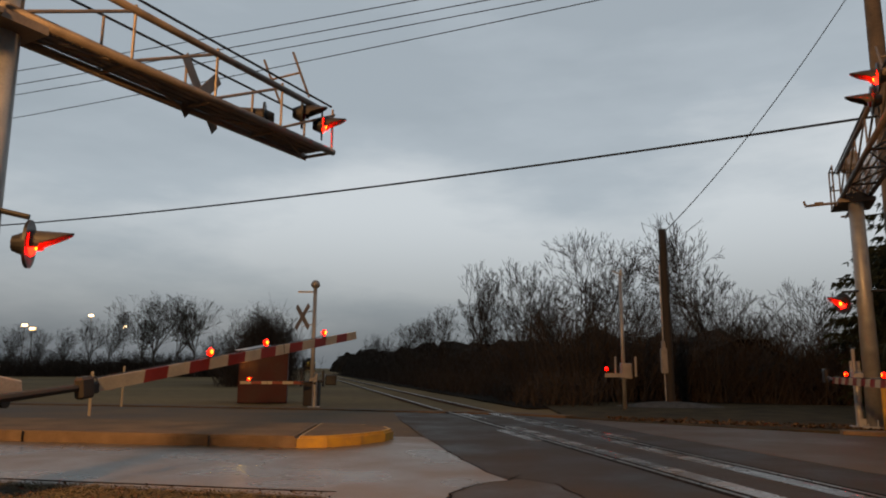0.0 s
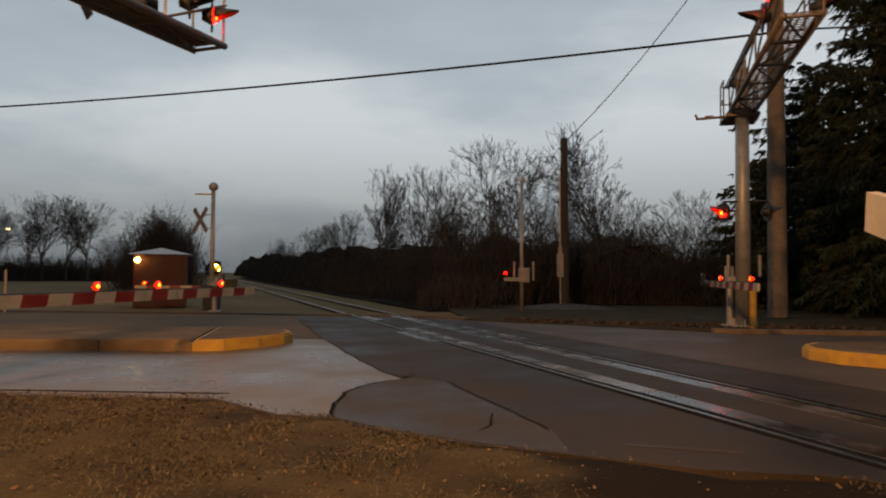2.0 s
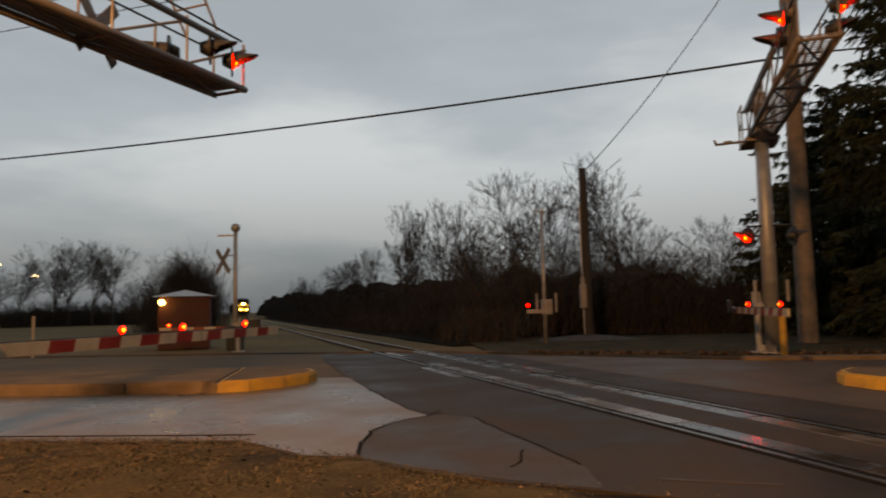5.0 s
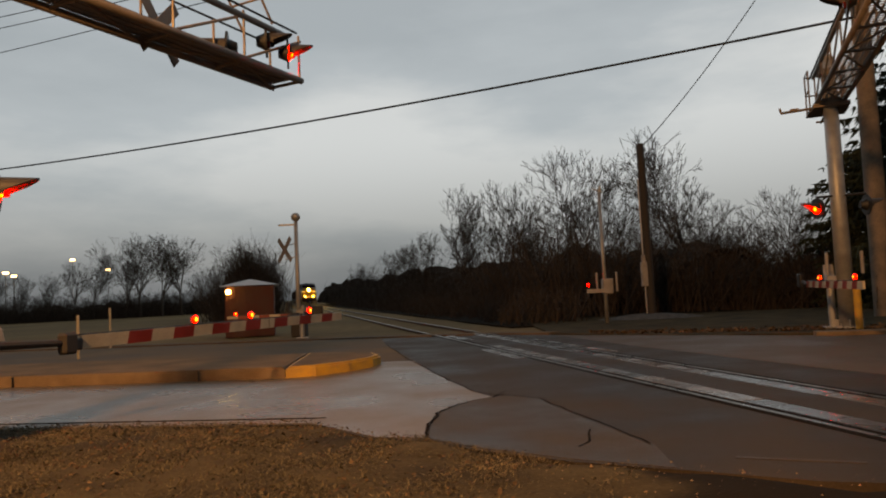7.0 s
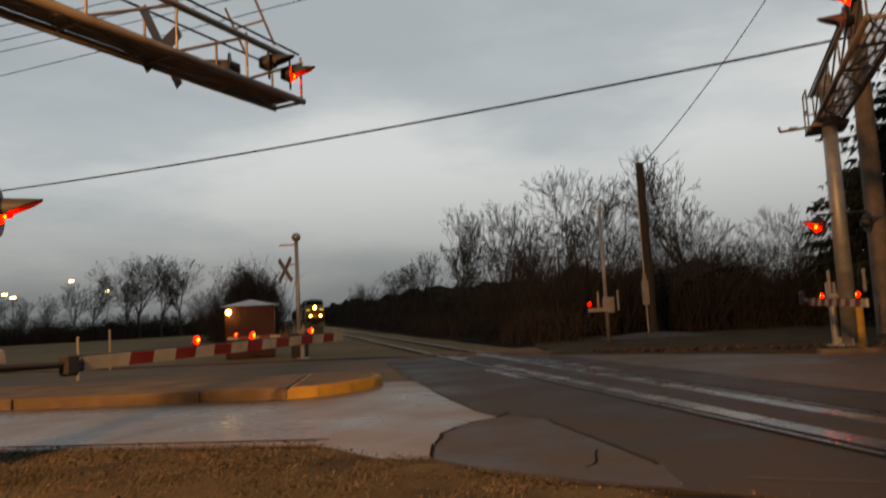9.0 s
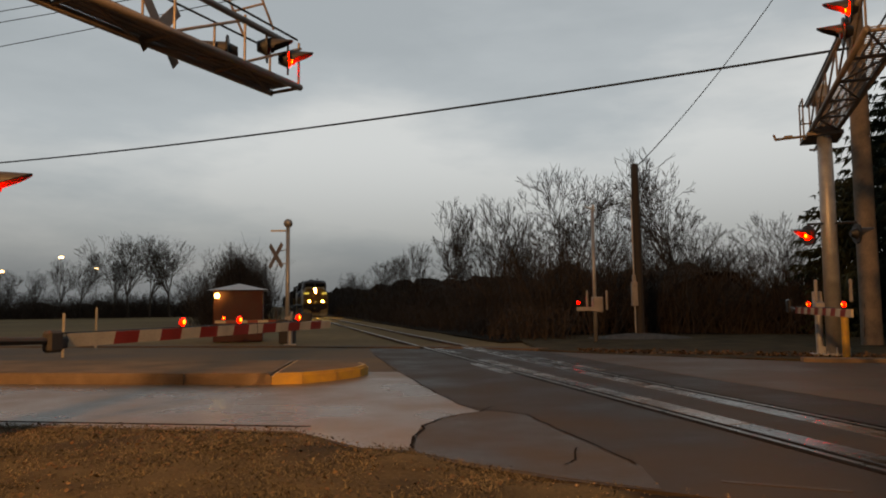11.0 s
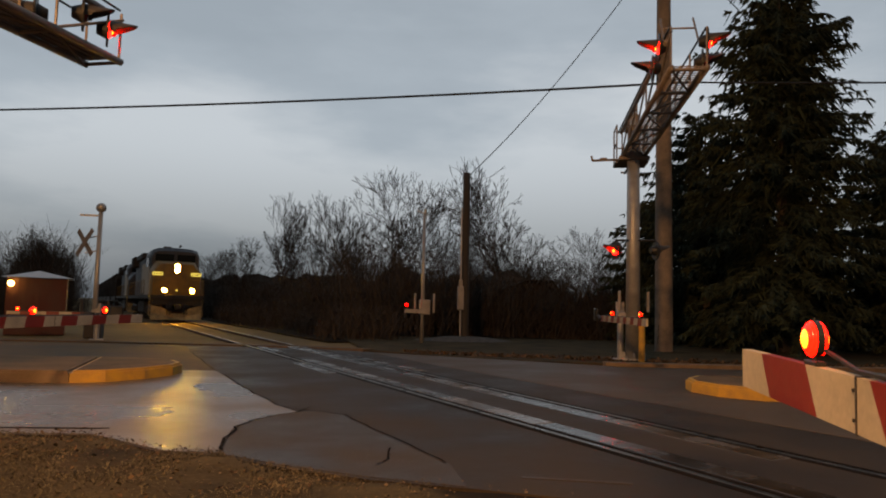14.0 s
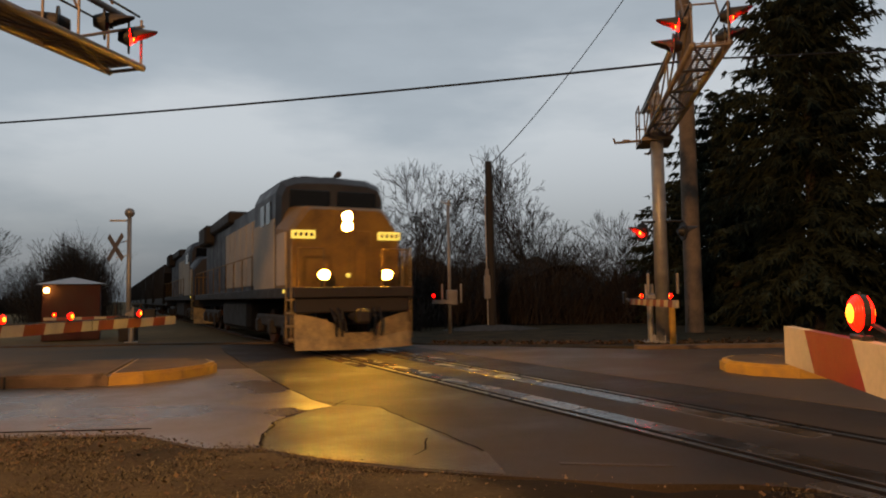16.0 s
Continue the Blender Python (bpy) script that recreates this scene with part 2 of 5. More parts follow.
M_LOCOGREY = mat("dusty_grey_hood_paint", (0.56, 0.48, 0.36), 0.6, other=(0.32, 0.27, 0.2), scale=1.0, fine=20, bump=0.05)
M_LOCOYEL = mat("dirty_yellow_paint", (0.26, 0.15, 0.022), 0.55, other=(0.12, 0.07, 0.014), scale=2.0, fine=20, bump=0.05)
M_PLOUGH = mat("scuffed_pale_yellow_paint", (0.46, 0.34, 0.14), 0.6, other=(0.13, 0.095, 0.045), scale=3.0, fine=25, bump=0.1)
M_UNDER = mat("grimy_underframe", (0.035, 0.03, 0.026), 0.7, scale=3, fine=30, bump=0.3)
M_GLASS = mat("dark_window_glass", (0.01, 0.012, 0.014), 0.08, spec=0.6, bump=0, rvar=0.02)

M_GROOVE = mat("groove_shade_and_tar", (0.014, 0.010, 0.007), 0.9, other=(0.006, 0.0045, 0.0035), scale=5, fine=60, bump=0.4, spec=0.04)
M_PATCH = mat("old_tarmac_patch", (0.065, 0.051, 0.0385), 0.5, other=(0.024, 0.019, 0.0145), scale=0.9, fine=45, bump=0.8, spec=0.12, rvar=0.2)
M_APRON = mat("weathered_grey_tarmac", (0.112, 0.087, 0.064), 0.58, other=(0.054, 0.042, 0.031), scale=0.6, fine=60, bump=0.35, spec=0.1, rvar=0.16)
# near-black ground tone for the strip along the track
M_DARK_SOIL = mat("near_black_soil", (0.022, 0.017, 0.0115), 0.95, other=(0.008, 0.006, 0.0045), scale=1.4, fine=35, bump=0.7, spec=0.03)
M_KERB = mat("stained_kerb_concrete", (0.25, 0.18, 0.115), 0.8, other=(0.115, 0.082, 0.052), scale=2.2, fine=70, bump=0.35, spec=0.12)
M_FILL = mat("dirt_over_concrete", (0.20, 0.142, 0.09), 0.9, other=(0.09, 0.064, 0.04), scale=1.3, fine=50, bump=0.5, spec=0.06)



def verge_material():
    """Dead grass soil, its colour mixed to near-black with a ragged border beside the crossing."""
    m = mat("verge_soil_darkening", (0.088, 0.070, 0.040), 0.95, other=(0.022, 0.018, 0.011), scale=1.1, fine=30, bump=0.8, spec=0.05)
    ns, ln = m.node_tree.nodes, m.node_tree.links
    bs = ns["Principled BSDF"]
    soil = bs.inputs["Base Color"].links[0].from_socket
    co, sep, rag = ns.new("ShaderNodeTexCoord"), ns.new("ShaderNodeSeparateXYZ"), ns.new("ShaderNodeTexNoise")
    rag.inputs["Scale"].default_value, rag.inputs["Detail"].default_value = 1.3, 6.0
    ln.new(co.outputs["Object"], sep.inputs[0])
    ln.new(co.outputs["Object"], rag.inputs["Vector"])
    edge, step, mix = ns.new("ShaderNodeMath"), ns.new("ShaderNodeMapRange"), ns.new("ShaderNodeMix")
    edge.operation = "MULTIPLY_ADD"
    edge.inputs[1].default_value = 2.4
    ln.new(rag.outputs["Fac"], edge.inputs[0])
    ln.new(sep.outputs["X"], edge.inputs[2])
    step.interpolation_type = "SMOOTHSTEP"
    step.inputs[1].default_value, step.inputs[2].default_value = 1.9, 2.7
    ln.new(edge.outputs[0], step.inputs[0])
    mix.data_type = "RGBA"
    mix.inputs[7].default_value = (0.0155, 0.012, 0.0085, 1)
    ln.new(step.outputs[0], mix.inputs[0])
    ln.new(soil, mix.inputs[6])
    ln.new(mix.outputs[2], bs.inputs["Base Color"])
    return m


M_VERGE = verge_material()

# ---- the large structure ----
TRACK_TURN = 14.4
TU = Vector((-math.sin(radians(14.4)), math.cos(radians(14.4)), 0))
TN = Vector((math.cos(radians(14.4)), math.sin(radians(14.4)), 0))


def on_track(s, lat=0.0, z=0.0):
    """The pose on the track's axis s metres up the line, its y pointing away up the line."""
    p = TN * (5.42 + lat) + TU * s
    return pose(p.x, p.y, z, 0, 0, TRACK_TURN)


def near_edge(x):
    return 7.55 - 0.13 * (x + 1.9)


def ground():
    bm = B()
    n = 60
    xs = sorted({-1500.0, -600.0, -250.0, 250.0, 600.0, 1500.0} | {-120 + 240 * i / n for i in range(n + 1)})
    ys = sorted({-1500.0, -500.0, -150.0, 300.0, 600.0, 1800.0} | {-60 + 240 * i / n for i in range(n + 1)})
    grid = [[bm.verts.new((x, y, -0.06 + (0.05 * noise.noise((x * 0.15, y * 0.15, 0)) - 0.03 if y > 26 else -0.02))) for x in xs] for y in ys]
    for j in range(len(ys) - 1):
        for i in range(len(xs) - 1):
            bm.faces.new((grid[j][i], grid[j][i + 1], grid[j + 1][i + 1], grid[j + 1][i]))
    ob = part("ground", bm, M_FIELD)
    tagged(ob, "dry winter field and bare soil, dull brown and olive", "ground", kind="structure")


def road():
    poly = [(-90, near_edge(-90)), (-30, near_edge(-30)), (-4, near_edge(-4)), (-1.67, 7.5), (-0.9, 6.6), (-0.45, 6.45), (0.1, 5.95), (0.78, 5.45), (1.56, 5.05),
            (2.24, 4.68), (3.0, 4.48), (3.56, 4.15), (3.78, 2.0), (3.9, -1.0), (4.8, -8.0), (90, -20), (90, 3.0), (30, 11.2), (10.66, 15.1), (7.85, 15.85), (6.4, 17.0), (4.14, 18.7),
            (1.0, 21.2), (-5, 22.6), (-30, 25.8), (-90, 33.5)]
    tagged(part("road", prism(B(), poly, -0.2, 0.0), M_ASPHALT), "dark damp asphalt road over the level crossing", "road", kind="structure")
    slab = [(-90, near_edge(-90) + 0.06), (-30, near_edge(-30) + 0.06), (-4, near_edge(-4) + 0.06), (-1.7, 7.56), (-0.9, 6.68), (-0.44, 6.55), (-0.42, 7.0), (-0.4, 7.6), (-0.33, 8.0),
            (-0.1, 8.45), (0.08, 8.68), (0.3, 8.85), (0.12, 9.3), (-0.2, 10.4), (-0.56, 11.9), (-1.05, 14.1), (-4, 14.4), (-9, 14.9), (-30, 17.8), (-90, 26.0)]
    tagged(part("concrete_road", prism(B(), slab, -0.15, 0.006), M_CONC_ROAD), "pale worn concrete carriageway, damp and shining", "road", kind="structure")
    far = [(-90, 26.02), (-30, 17.82), (-9, 14.92), (-4, 14.42), (-1.05, 14.12), (-1.2, 14.8), (-2.1, 18.8), (-2.6, 21.9), (-5, 22.4), (-30, 25.6), (-90, 33.3)]
    tagged(part("far_lanes", prism(B(), far, -0.15, 0.005), M_TAN_ROAD), "brown tarmac of the far lanes, warm street light in its colour", "road", kind="structure")
    patch = [(-0.40, 6.50), (0.1, 6.02), (0.78, 5.52), (1.45, 5.14), (1.5, 5.9), (1.3, 6.7), (1.05, 7.7), (0.85, 8.6), (0.5, 8.95), (0.32, 8.86), (0.1, 8.68), (-0.08, 8.45), (-0.31, 8.0), (-0.38, 7.6), (-0.40, 7.0)]
    tagged(part("road_patch", prism(B(), patch, -0.15, 0.005), M_PATCH), "brownish worn tarmac patch beside the verge", "road", kind="structure")
    apron = [(6.3, 6.4), (90, -5.5), (90, 3.0), (30, 11.15), (10.6, 15.02), (7.85, 15.75), (6.4, 16.9), (4.14, 18.6), (2.6, 19.6), (3.6, 15.4), (4.9, 11.0)]
    tagged(part("far_apron", prism(B(), apron, -0.15, 0.005), M_APRON), "lighter weathered tarmac between the track and the far kerb", "road", kind="structure")
    # dark asphalt lip along the gutter
    bm = B()
    prism(bm, [(-30, near_edge(-30) + 0.42), (-30, near_edge(-30) + 0.36), (-1.75, near_edge(-1.75) + 0.3), (-1.6, near_edge(-1.6) + 0.34)], 0.0, 0.012)
    tagged(part("gutter_seam", bm, M_GROOVE), "dark tar seam along the road's gutter", "seam", kind="structure")
    # cracks
    for name, pts, w in (("road_crack", [(-0.42, 6.62), (-0.44, 7.0), (-0.38, 7.55), (-0.33, 7.95), (-0.12, 8.42), (0.08, 8.66), (0.3, 8.83), (0.5, 9.3)], 0.024),
                         ("road_crack", [(-2.1, 18.8), (-1.3, 15.0), (-0.56, 11.9), (-0.25, 10.5), (0.16, 9.18), (0.5, 8.95), (0.85, 8.6), (1.05, 7.7), (1.3, 6.7), (1.47, 5.92)], 0.016),
                         ("road_crack", [(0.85, 5.9), (1.0, 6.1), (1.1, 6.6)], 0.02)):
        bm, fine = B(), []
        for (a, b) in zip(pts, pts[1:]):
            for k in range(5):
                f = k / 5
                j = noise.noise((a[0] * 3 + f * 2.1, a[1] * 3, 1.0)) * 0.05
                fine.append((a[0] + (b[0] - a[0]) * f + j, a[1] + (b[1] - a[1]) * f + j * 0.5))
        fine.append(pts[-1])
        va = [[bm.verts.new((x + sgn * w * (0.5 + 0.5 * abs(noise.noise((x * 4, y * 4, sgn)))), y + sgn * 0.25 * w, 0.012)) for x, y in fine] for sgn in (-1, 1)]
        for i in range(len(fine) - 1):
            bm.faces.new((va[0][i], va[1][i], va[1][i + 1], va[0][i + 1]))
        tagged(part(name, bm, M_GROOVE), "winding dark crack in the road surface", "crack", kind="structure")
    # paint trace near the verge
    bm = B()
    prism(bm, [(1.95, 5.35), (2.75, 5.05), (2.77, 5.1), (1.97, 5.4)], 0.0, 0.006)
    tagged(part("worn_paint_line", bm, M_PATCH), "faint remnant of a painted line on asphalt", "road marking", kind="structure")


def kerb_island(name, pts, nose, label):
    """A raised median: concrete body and painted nose, butted together."""
    t = thing(name, pose(0, 0, 0), label, "median")
    bm = prism(B(), pts, -0.1, 0.19)
    bmesh.ops.bevel(bm, geom=[e for e in bm.edges if all(v.co.z > 0.1 for v in e.verts)], offset=0.035, segments=2, affect="EDGES")
    part("kerb_body", bm, M_KERB, t, "stained concrete with dirt and joints")
    bm = prism(B(), nose, -0.1, 0.195)
    bmesh.ops.bevel(bm, geom=[e for e in bm.edges if all(v.co.z > 0.1 for v in e.verts)], offset=0.04, segments=2, affect="EDGES")
    part("painted_nose", bm, M_YELLOW, t, "worn yellow-painted nose of the kerb")
    for ring, z in ((pts, 0.197), (nose, 0.202)):
        mid = Vector((sum(p[0] for p in ring) / len(ring), sum(p[1] for p in ring) / len(ring)))
        shrunk = []
        for i, p in enumerate(ring):
            a, b, c = Vector(ring[i - 1]), Vector(p), Vector(ring[(i + 1) % len(ring)])
            d = ((b - a).normalized() + (c - b).normalized()).normalized()
            n = Vector((-d.y, d.x))
            if n.dot(mid - b) < 0 and len(ring) < 9:
                n = -n
            q = b + n * (0.11 + 0.05 * noise.noise((b.x * 3, b.y * 3, 4)))
            shrunk.append((q.x, q.y))
        part("dirt_top", prism(B(), shrunk, 0.15, z), M_FILL, t, "brown dirt and worn concrete on top")
    return t


def islands():
    left = [(-60, 19.6), (-30, 15.5), (-9, 12.55), (-5.9, 12.2), (-3.1, 11.98), (-3.35, 14.9), (-9, 15.4), (-30, 18.3), (-60, 22.3)]
    t = kerb_island("median_island", left, [(-3.09, 11.98), (-2.6, 12.1), (-2.1, 12.6), (-1.75, 13.2), (-1.66, 13.7), (-1.85, 14.2), (-2.4, 14.7), (-3.34, 14.9)],
                    "concrete median island with a worn yellow nose")
    for x in (-4.6, -8.1):
        bm = B()
        y = 12.2 + (-5.9 - x) * 0.11 + (0.06 if x > -5.9 else 0)
        box(bm, (x, y - 0.035 if x < -5.9 else y - 0.11, 0.09), (0.012, 0.05, 0.2))
        part("kerb_joint", bm, M_RUBBER, t)
    right = [(8.0, 9.35), (40, 4.9), (40, 7.0), (8.6, 11.6), (8.1, 11.68)]
    kerb_island("median_island", right, [(7.99, 9.35), (7.35, 9.55), (6.95, 10.1), (6.85, 10.7), (7.05, 11.2), (7.5, 11.6), (8.09, 11.68)],
                "low median island with a faded yellow rounded nose")
    bm = prism(B(), [(7.75, 15.75), (8.2, 15.5), (10.7, 15.08), (40, 10.8), (40, 11.3), (10.8, 15.5), (8.3, 15.95), (7.85, 16.1)], -0.1, 0.09)
    tagged(part("far_kerb", bm, M_KERB), "low concrete kerb along the far road edge", "kerb", kind="structure")
    bm = prism(B(), [(-30, 26.4), (-6, 23.4), (0.5, 22.0), (2.5, 21.0), (2.9, 21.4), (1.0, 22.6), (-6, 24.1), (-30, 27.2)], -0.1, 0.01)
    tagged(part("far_footway", bm, M_TAN_ROAD), "tan footway across the far side", "footway", kind="structure")
    bm = prism(B(), [(2.6, 21.0), (4.3, 19.0), (6.6, 17.4), (10.8, 15.8), (40, 11.5), (40, 24), (12, 30), (2.5, 31)], -0.15, -0.01)
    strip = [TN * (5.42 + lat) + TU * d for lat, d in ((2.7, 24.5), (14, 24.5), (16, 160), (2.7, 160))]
    tagged(part("track_side", prism(B(), [(p.x, p.y) for p in strip], -0.3, -0.025), M_DARK_SOIL), "dark soil strip between ballast and thicket", "verge", kind="structure")
    tagged(part("far_verge", bm, M_SOIL), "dark dead grass and soil beyond the road", "verge", kind="structure")


def verge():
    """The near verge: soil sheet, leaves and dead blades."""
    bm = B()
    nx, ny = 56, 36
    def edge_y(x):
        pts = [(-10, 8.68), (-4, 7.90), (-2.5, 7.70), (-1.75, 7.58), (-0.95, 6.72), (-0.46, 6.56), (0.1, 5.9), (0.78, 5.4), (1.56, 5.0), (2.24, 4.62), (3.0, 4.42), (3.55, 4.1), (3.75, 2.0), (3.9, -1), (5, -9)]
        for (a, b), (c, d) in zip(pts, pts[1:]):
            if x <= c:
                return b + (d - b) * (x - a) / (c - a)
        return -9
    grid = {}
    for i in range(nx + 1):
        x = -10 + 13.9 * i / nx
        ey = edge_y(x) + 0.12 * noise.noise((x * 2.2, 3, 0)) + 0.05 * noise.noise((x * 9, 5, 0))
        for j in range(ny + 1):
            f = j / ny
            y = -5 + (ey + 5) * f
            z = 0.02 + 0.035 * noise.noise((x * 1.5, y * 1.5, 2)) + 0.02 * noise.noise((x * 6, y * 6, 2)) - (0.035 if j == ny else 0)
            grid[i, j] = bm.verts.new((x, y, z))
    for i in range(nx):
        for j in range(ny):
            bm.faces.new((grid[i, j], grid[i + 1, j], grid[i + 1, j + 1], grid[i, j + 1]))
    tagged(part("grass_verge", bm, M_VERGE, smooth=True), "verge of dead grass and leaf litter, near-black towards the right", "verge", kind="structure")
    rng = np.random.RandomState(4)
    n = 190000
    x = rng.uniform(-8.5, 3.6, n)
    ey = np.array([edge_y(a) for a in x])
    y = ey - np.abs(rng.normal(0, 1.0, n)) * 2.2 - rng.exponential(0.03, n) + 0.05
    keep = (y > 1.2) & (np.array([noise.noise((a * 1.1, b * 1.1, 7)) for a, b in zip(x, y)]) > rng.uniform(-0.5, 0.35, n) + np.clip(x - 0.2, 0, 2) * 0.6)
    x, y = x[keep], y[keep]
    n = len(x)
    a, ln, tilt = rng.uniform(0, 6.28, n), rng.uniform(0.014, 0.05, n), rng.uniform(0.05, 0.8, n)
    p = np.stack([x, y, np.full(n, 0.02)], 1)
    tip = p + np.stack([np.cos(a) * ln, np.sin(a) * ln, ln * tilt], 1)
    side = np.stack([-np.sin(a), np.cos(a), np.zeros(n)], 1) * rng.uniform(0.0025, 0.006, n)[:, None]
    v = np.stack([p - side, p + side, tip], 1).reshape(-1, 3)
    f = np.arange(3 * n).reshape(-1, 3)
    tagged(raw("dead_grass", v.tolist(), f.tolist(), M_BLADE), "matted brown dead grass on the verge", "grass", kind="stuff")
    n = 5000
    x = rng.uniform(-8.5, 3.6, n)
    ey = np.array([edge_y(b) for b in x])
    y = ey - np.abs(rng.normal(0, 1.0, n)) * 1.8 + 0.08
    keep = (y > 1.5) & (np.array([noise.noise((c * 0.8, b * 0.8, 17)) for c, b in zip(x, y)]) > rng.uniform(-0.6, 0.5, n) + np.clip(x - 0.2, 0, 2) * 0.5)
    x, y = x[keep], y[keep]
    n = len(x)
    a, s = rng.uniform(0, 6.28, n), rng.uniform(0.008, 0.026, n)
    c, d = np.stack([np.cos(a) * s, np.sin(a) * s, rng.uniform(-0.5, 0.5, n) * s], 1), np.stack([-np.sin(a) * s * 0.7, np.cos(a) * s * 0.7, rng.uniform(-0.4, 0.6, n) * s], 1)
    p = np.stack([x, y, rng.uniform(0.03, 0.055, n)], 1)
    v = np.stack([p - c, p + d, p + c, p - d], 1).reshape(-1, 3)
    tagged(raw("leaf_litter", v.tolist(), np.arange(4 * n).reshape(-1, 4).tolist(), M_LEAF), "scattered curled brown leaves on the verge", "leaves", kind="stuff")
    # pale grit thrown from the road on to the verge
    n = 420
    x = rng.uniform(-4.0, 2.6, n)
    y = np.array([edge_y(b) for b in x]) - np.abs(rng.normal(0, 0.7, n)) + 0.12
    s = rng.gamma(2.0, 0.0022, n) + 0.002
    base = np.array([(1, 0, 0), (0, 1, 0), (-1, 0, 0), (0, -1, 0), (0, 0, 0.8), (0, 0, -0.6)])
    p = np.stack([x, y, np.full(n, 0.035)], 1)
    v = (p[:, None, :] + base[None] * s[:, None, None] * rng.uniform(0.6, 1.3, (n, 6, 1))).reshape(-1, 3)
    f = np.array([(0, 1, 4), (1, 2, 4), (2, 3, 4), (3, 0, 4), (1, 0, 5), (2, 1, 5), (3, 2, 5), (0, 3, 5)])
    f = (f[None] + 6 * np.arange(n)[:, None, None]).reshape(-1, 3)
    tagged(raw("grit", v.tolist(), f.tolist(), M_KERB), "pale stone chips scattered over the verge", "grit", kind="stuff")


def track():
    """Rails, crossing panels and the open line beyond."""
    for lat in (-0.75, 0.75):
        t = thing("rail", on_track(0, lat), "polished steel running rail with rusty sides", "rail", "running rails", "structure")
        bm = B()
        box(bm, (0, 190, -0.012), (0.07, 420, 0.04), bevel=0.008)
        part("rail_head", bm, M_RAIL, t)
        bm = B()
        box(bm, (0, 190, -0.085), (0.02, 420, 0.106))
        box(bm, (0, 190, -0.146), (0.14, 420, 0.016))
        part("rail_web", bm, M_RUST, t)
        # flush strips, no cut groove: the groove's shade is put into their dark colour
        bm = B()
        for sgn in (-1, 1):
            box(bm, (sgn * 0.081, 3, -0.0105), (0.086, 38, 0.03))
        part("flangeway", bm, M_GROOVE, t)
    rng = random.Random(3)
    t = thing("crossing_surface", on_track(0), "worn crossing panels laid along both rails", "crossing panels", kind="structure")
    kinds = {}
    for w, ln in ((0.22, 2.4), (0.30, 2.4)):
        bm = box(B(), (0, 0, 0), (w, ln - 0.02, 0.06), bevel=0.01)
        for k in (-0.8, 0, 0.8):
            tube(bm, (0.06, k, 0.025), (0.06, k, 0.034), 0.022, n=8)
        me = bpy.data.meshes.new("panel")
        bm.to_mesh(me)
        bm.free()
        me.materials.append(M_PANEL)
        kinds[w] = me
    for lat, w in ((-0.75 - 0.23, 0.22), (-0.75 + 0.27, 0.30), (0.75 - 0.27, 0.30), (0.75 + 0.23, 0.22)):
        for k in range(15):
            s = -14.6 + 2.4 * k + (1.0 if w > 0.25 else 0)
            if rng.random() < (0.68 if w < 0.25 else 0.22):
                continue
            ob = new("panel", kinds[w])
            ob.parent = t
            ob.location = (lat + rng.uniform(-0.012, 0.012), s, -0.024 + rng.uniform(-0.003, 0.006))
            ob.rotation_euler = (rng.uniform(-0.002, 0.002), rng.uniform(-0.012, 0.012), rng.uniform(-0.004, 0.004))
    # ballast and ties beyond the road
    bm = B()
    xs = [-3.2, -2.6, -1.7, -0.9, 0, 0.9, 1.7, 2.6, 3.2]
    zs = [-0.42, -0.3, -0.17, -0.15, -0.15, -0.15, -0.17, -0.3, -0.42]
    last = None
    for k in range(90):
        y = 22 + k * (0.6 if k < 50 else 9.0) if k < 50 else 52 + (k - 50) * 9.0
        row = [bm.verts.new((x, y, z + 0.03 * noise.noise((x * 3, y * 3, 1)))) for x, z in zip(xs, zs)]
        if last:
            for i in range(len(xs) - 1):
                bm.faces.new((last[i], last[i + 1], row[i + 1], row[i]))
        last = row
    ob = part("ballast", bm, M_GRAVEL)
    ob.matrix_world = on_track(0)
    tagged(ob, "dark gravel ballast bed of the railway line", "ballast", kind="structure")
    t = thing("track_ties", on_track(0), "dark creosoted timber ties in the ballast", "ties", kind="structure")
    me = bpy.data.meshes.new("tie")
    bm = box(B(), (0, 0, 0), (2.6, 0.22, 0.16), bevel=0.012)
    bm.to_mesh(me)
    bm.free()
    me.materials.append(M_TIE)
    for k in range(160):
        ob = new("tie", me)
        ob.parent = t
        ob.location = (rng.uniform(-0.03, 0.03), 22.3 + k * 0.53, -0.225)
    rngn = np.random.RandomState(8)
    n = 5000
    y = 22 + rngn.exponential(14, n)
    x = rngn.uniform(-2.4, 2.4, n)
    z = np.where(np.abs(x) < 1.7, -0.14, -0.14 - (np.abs(x) - 1.7) * 0.18)
    s = rngn.uniform(0.02, 0.045, n)
    p = np.stack([x, y, z], 1)
    offs = np.array([[1, 0, 0], [-0.5, 0.87, 0], [-0.5, -0.87, 0], [0, 0, 1.0]])
    v = (p[:, None, :] + offs[None] * s[:, None, None] * rngn.uniform(0.7, 1.3, (n, 4, 1))).reshape(-1, 3)
    base = np.arange(n)[:, None] * 4
    f = np.concatenate([base + np.array([[0, 1, 3]]), base + np.array([[1, 2, 3]]), base + np.array([[2, 0, 3]])], 0)
    ob = tagged(raw("ballast_stones", v.tolist(), f.tolist(), M_GRAVEL), "loose angular ballast stones", "stones", kind="stuff")
    ob.matrix_world = on_track(0)


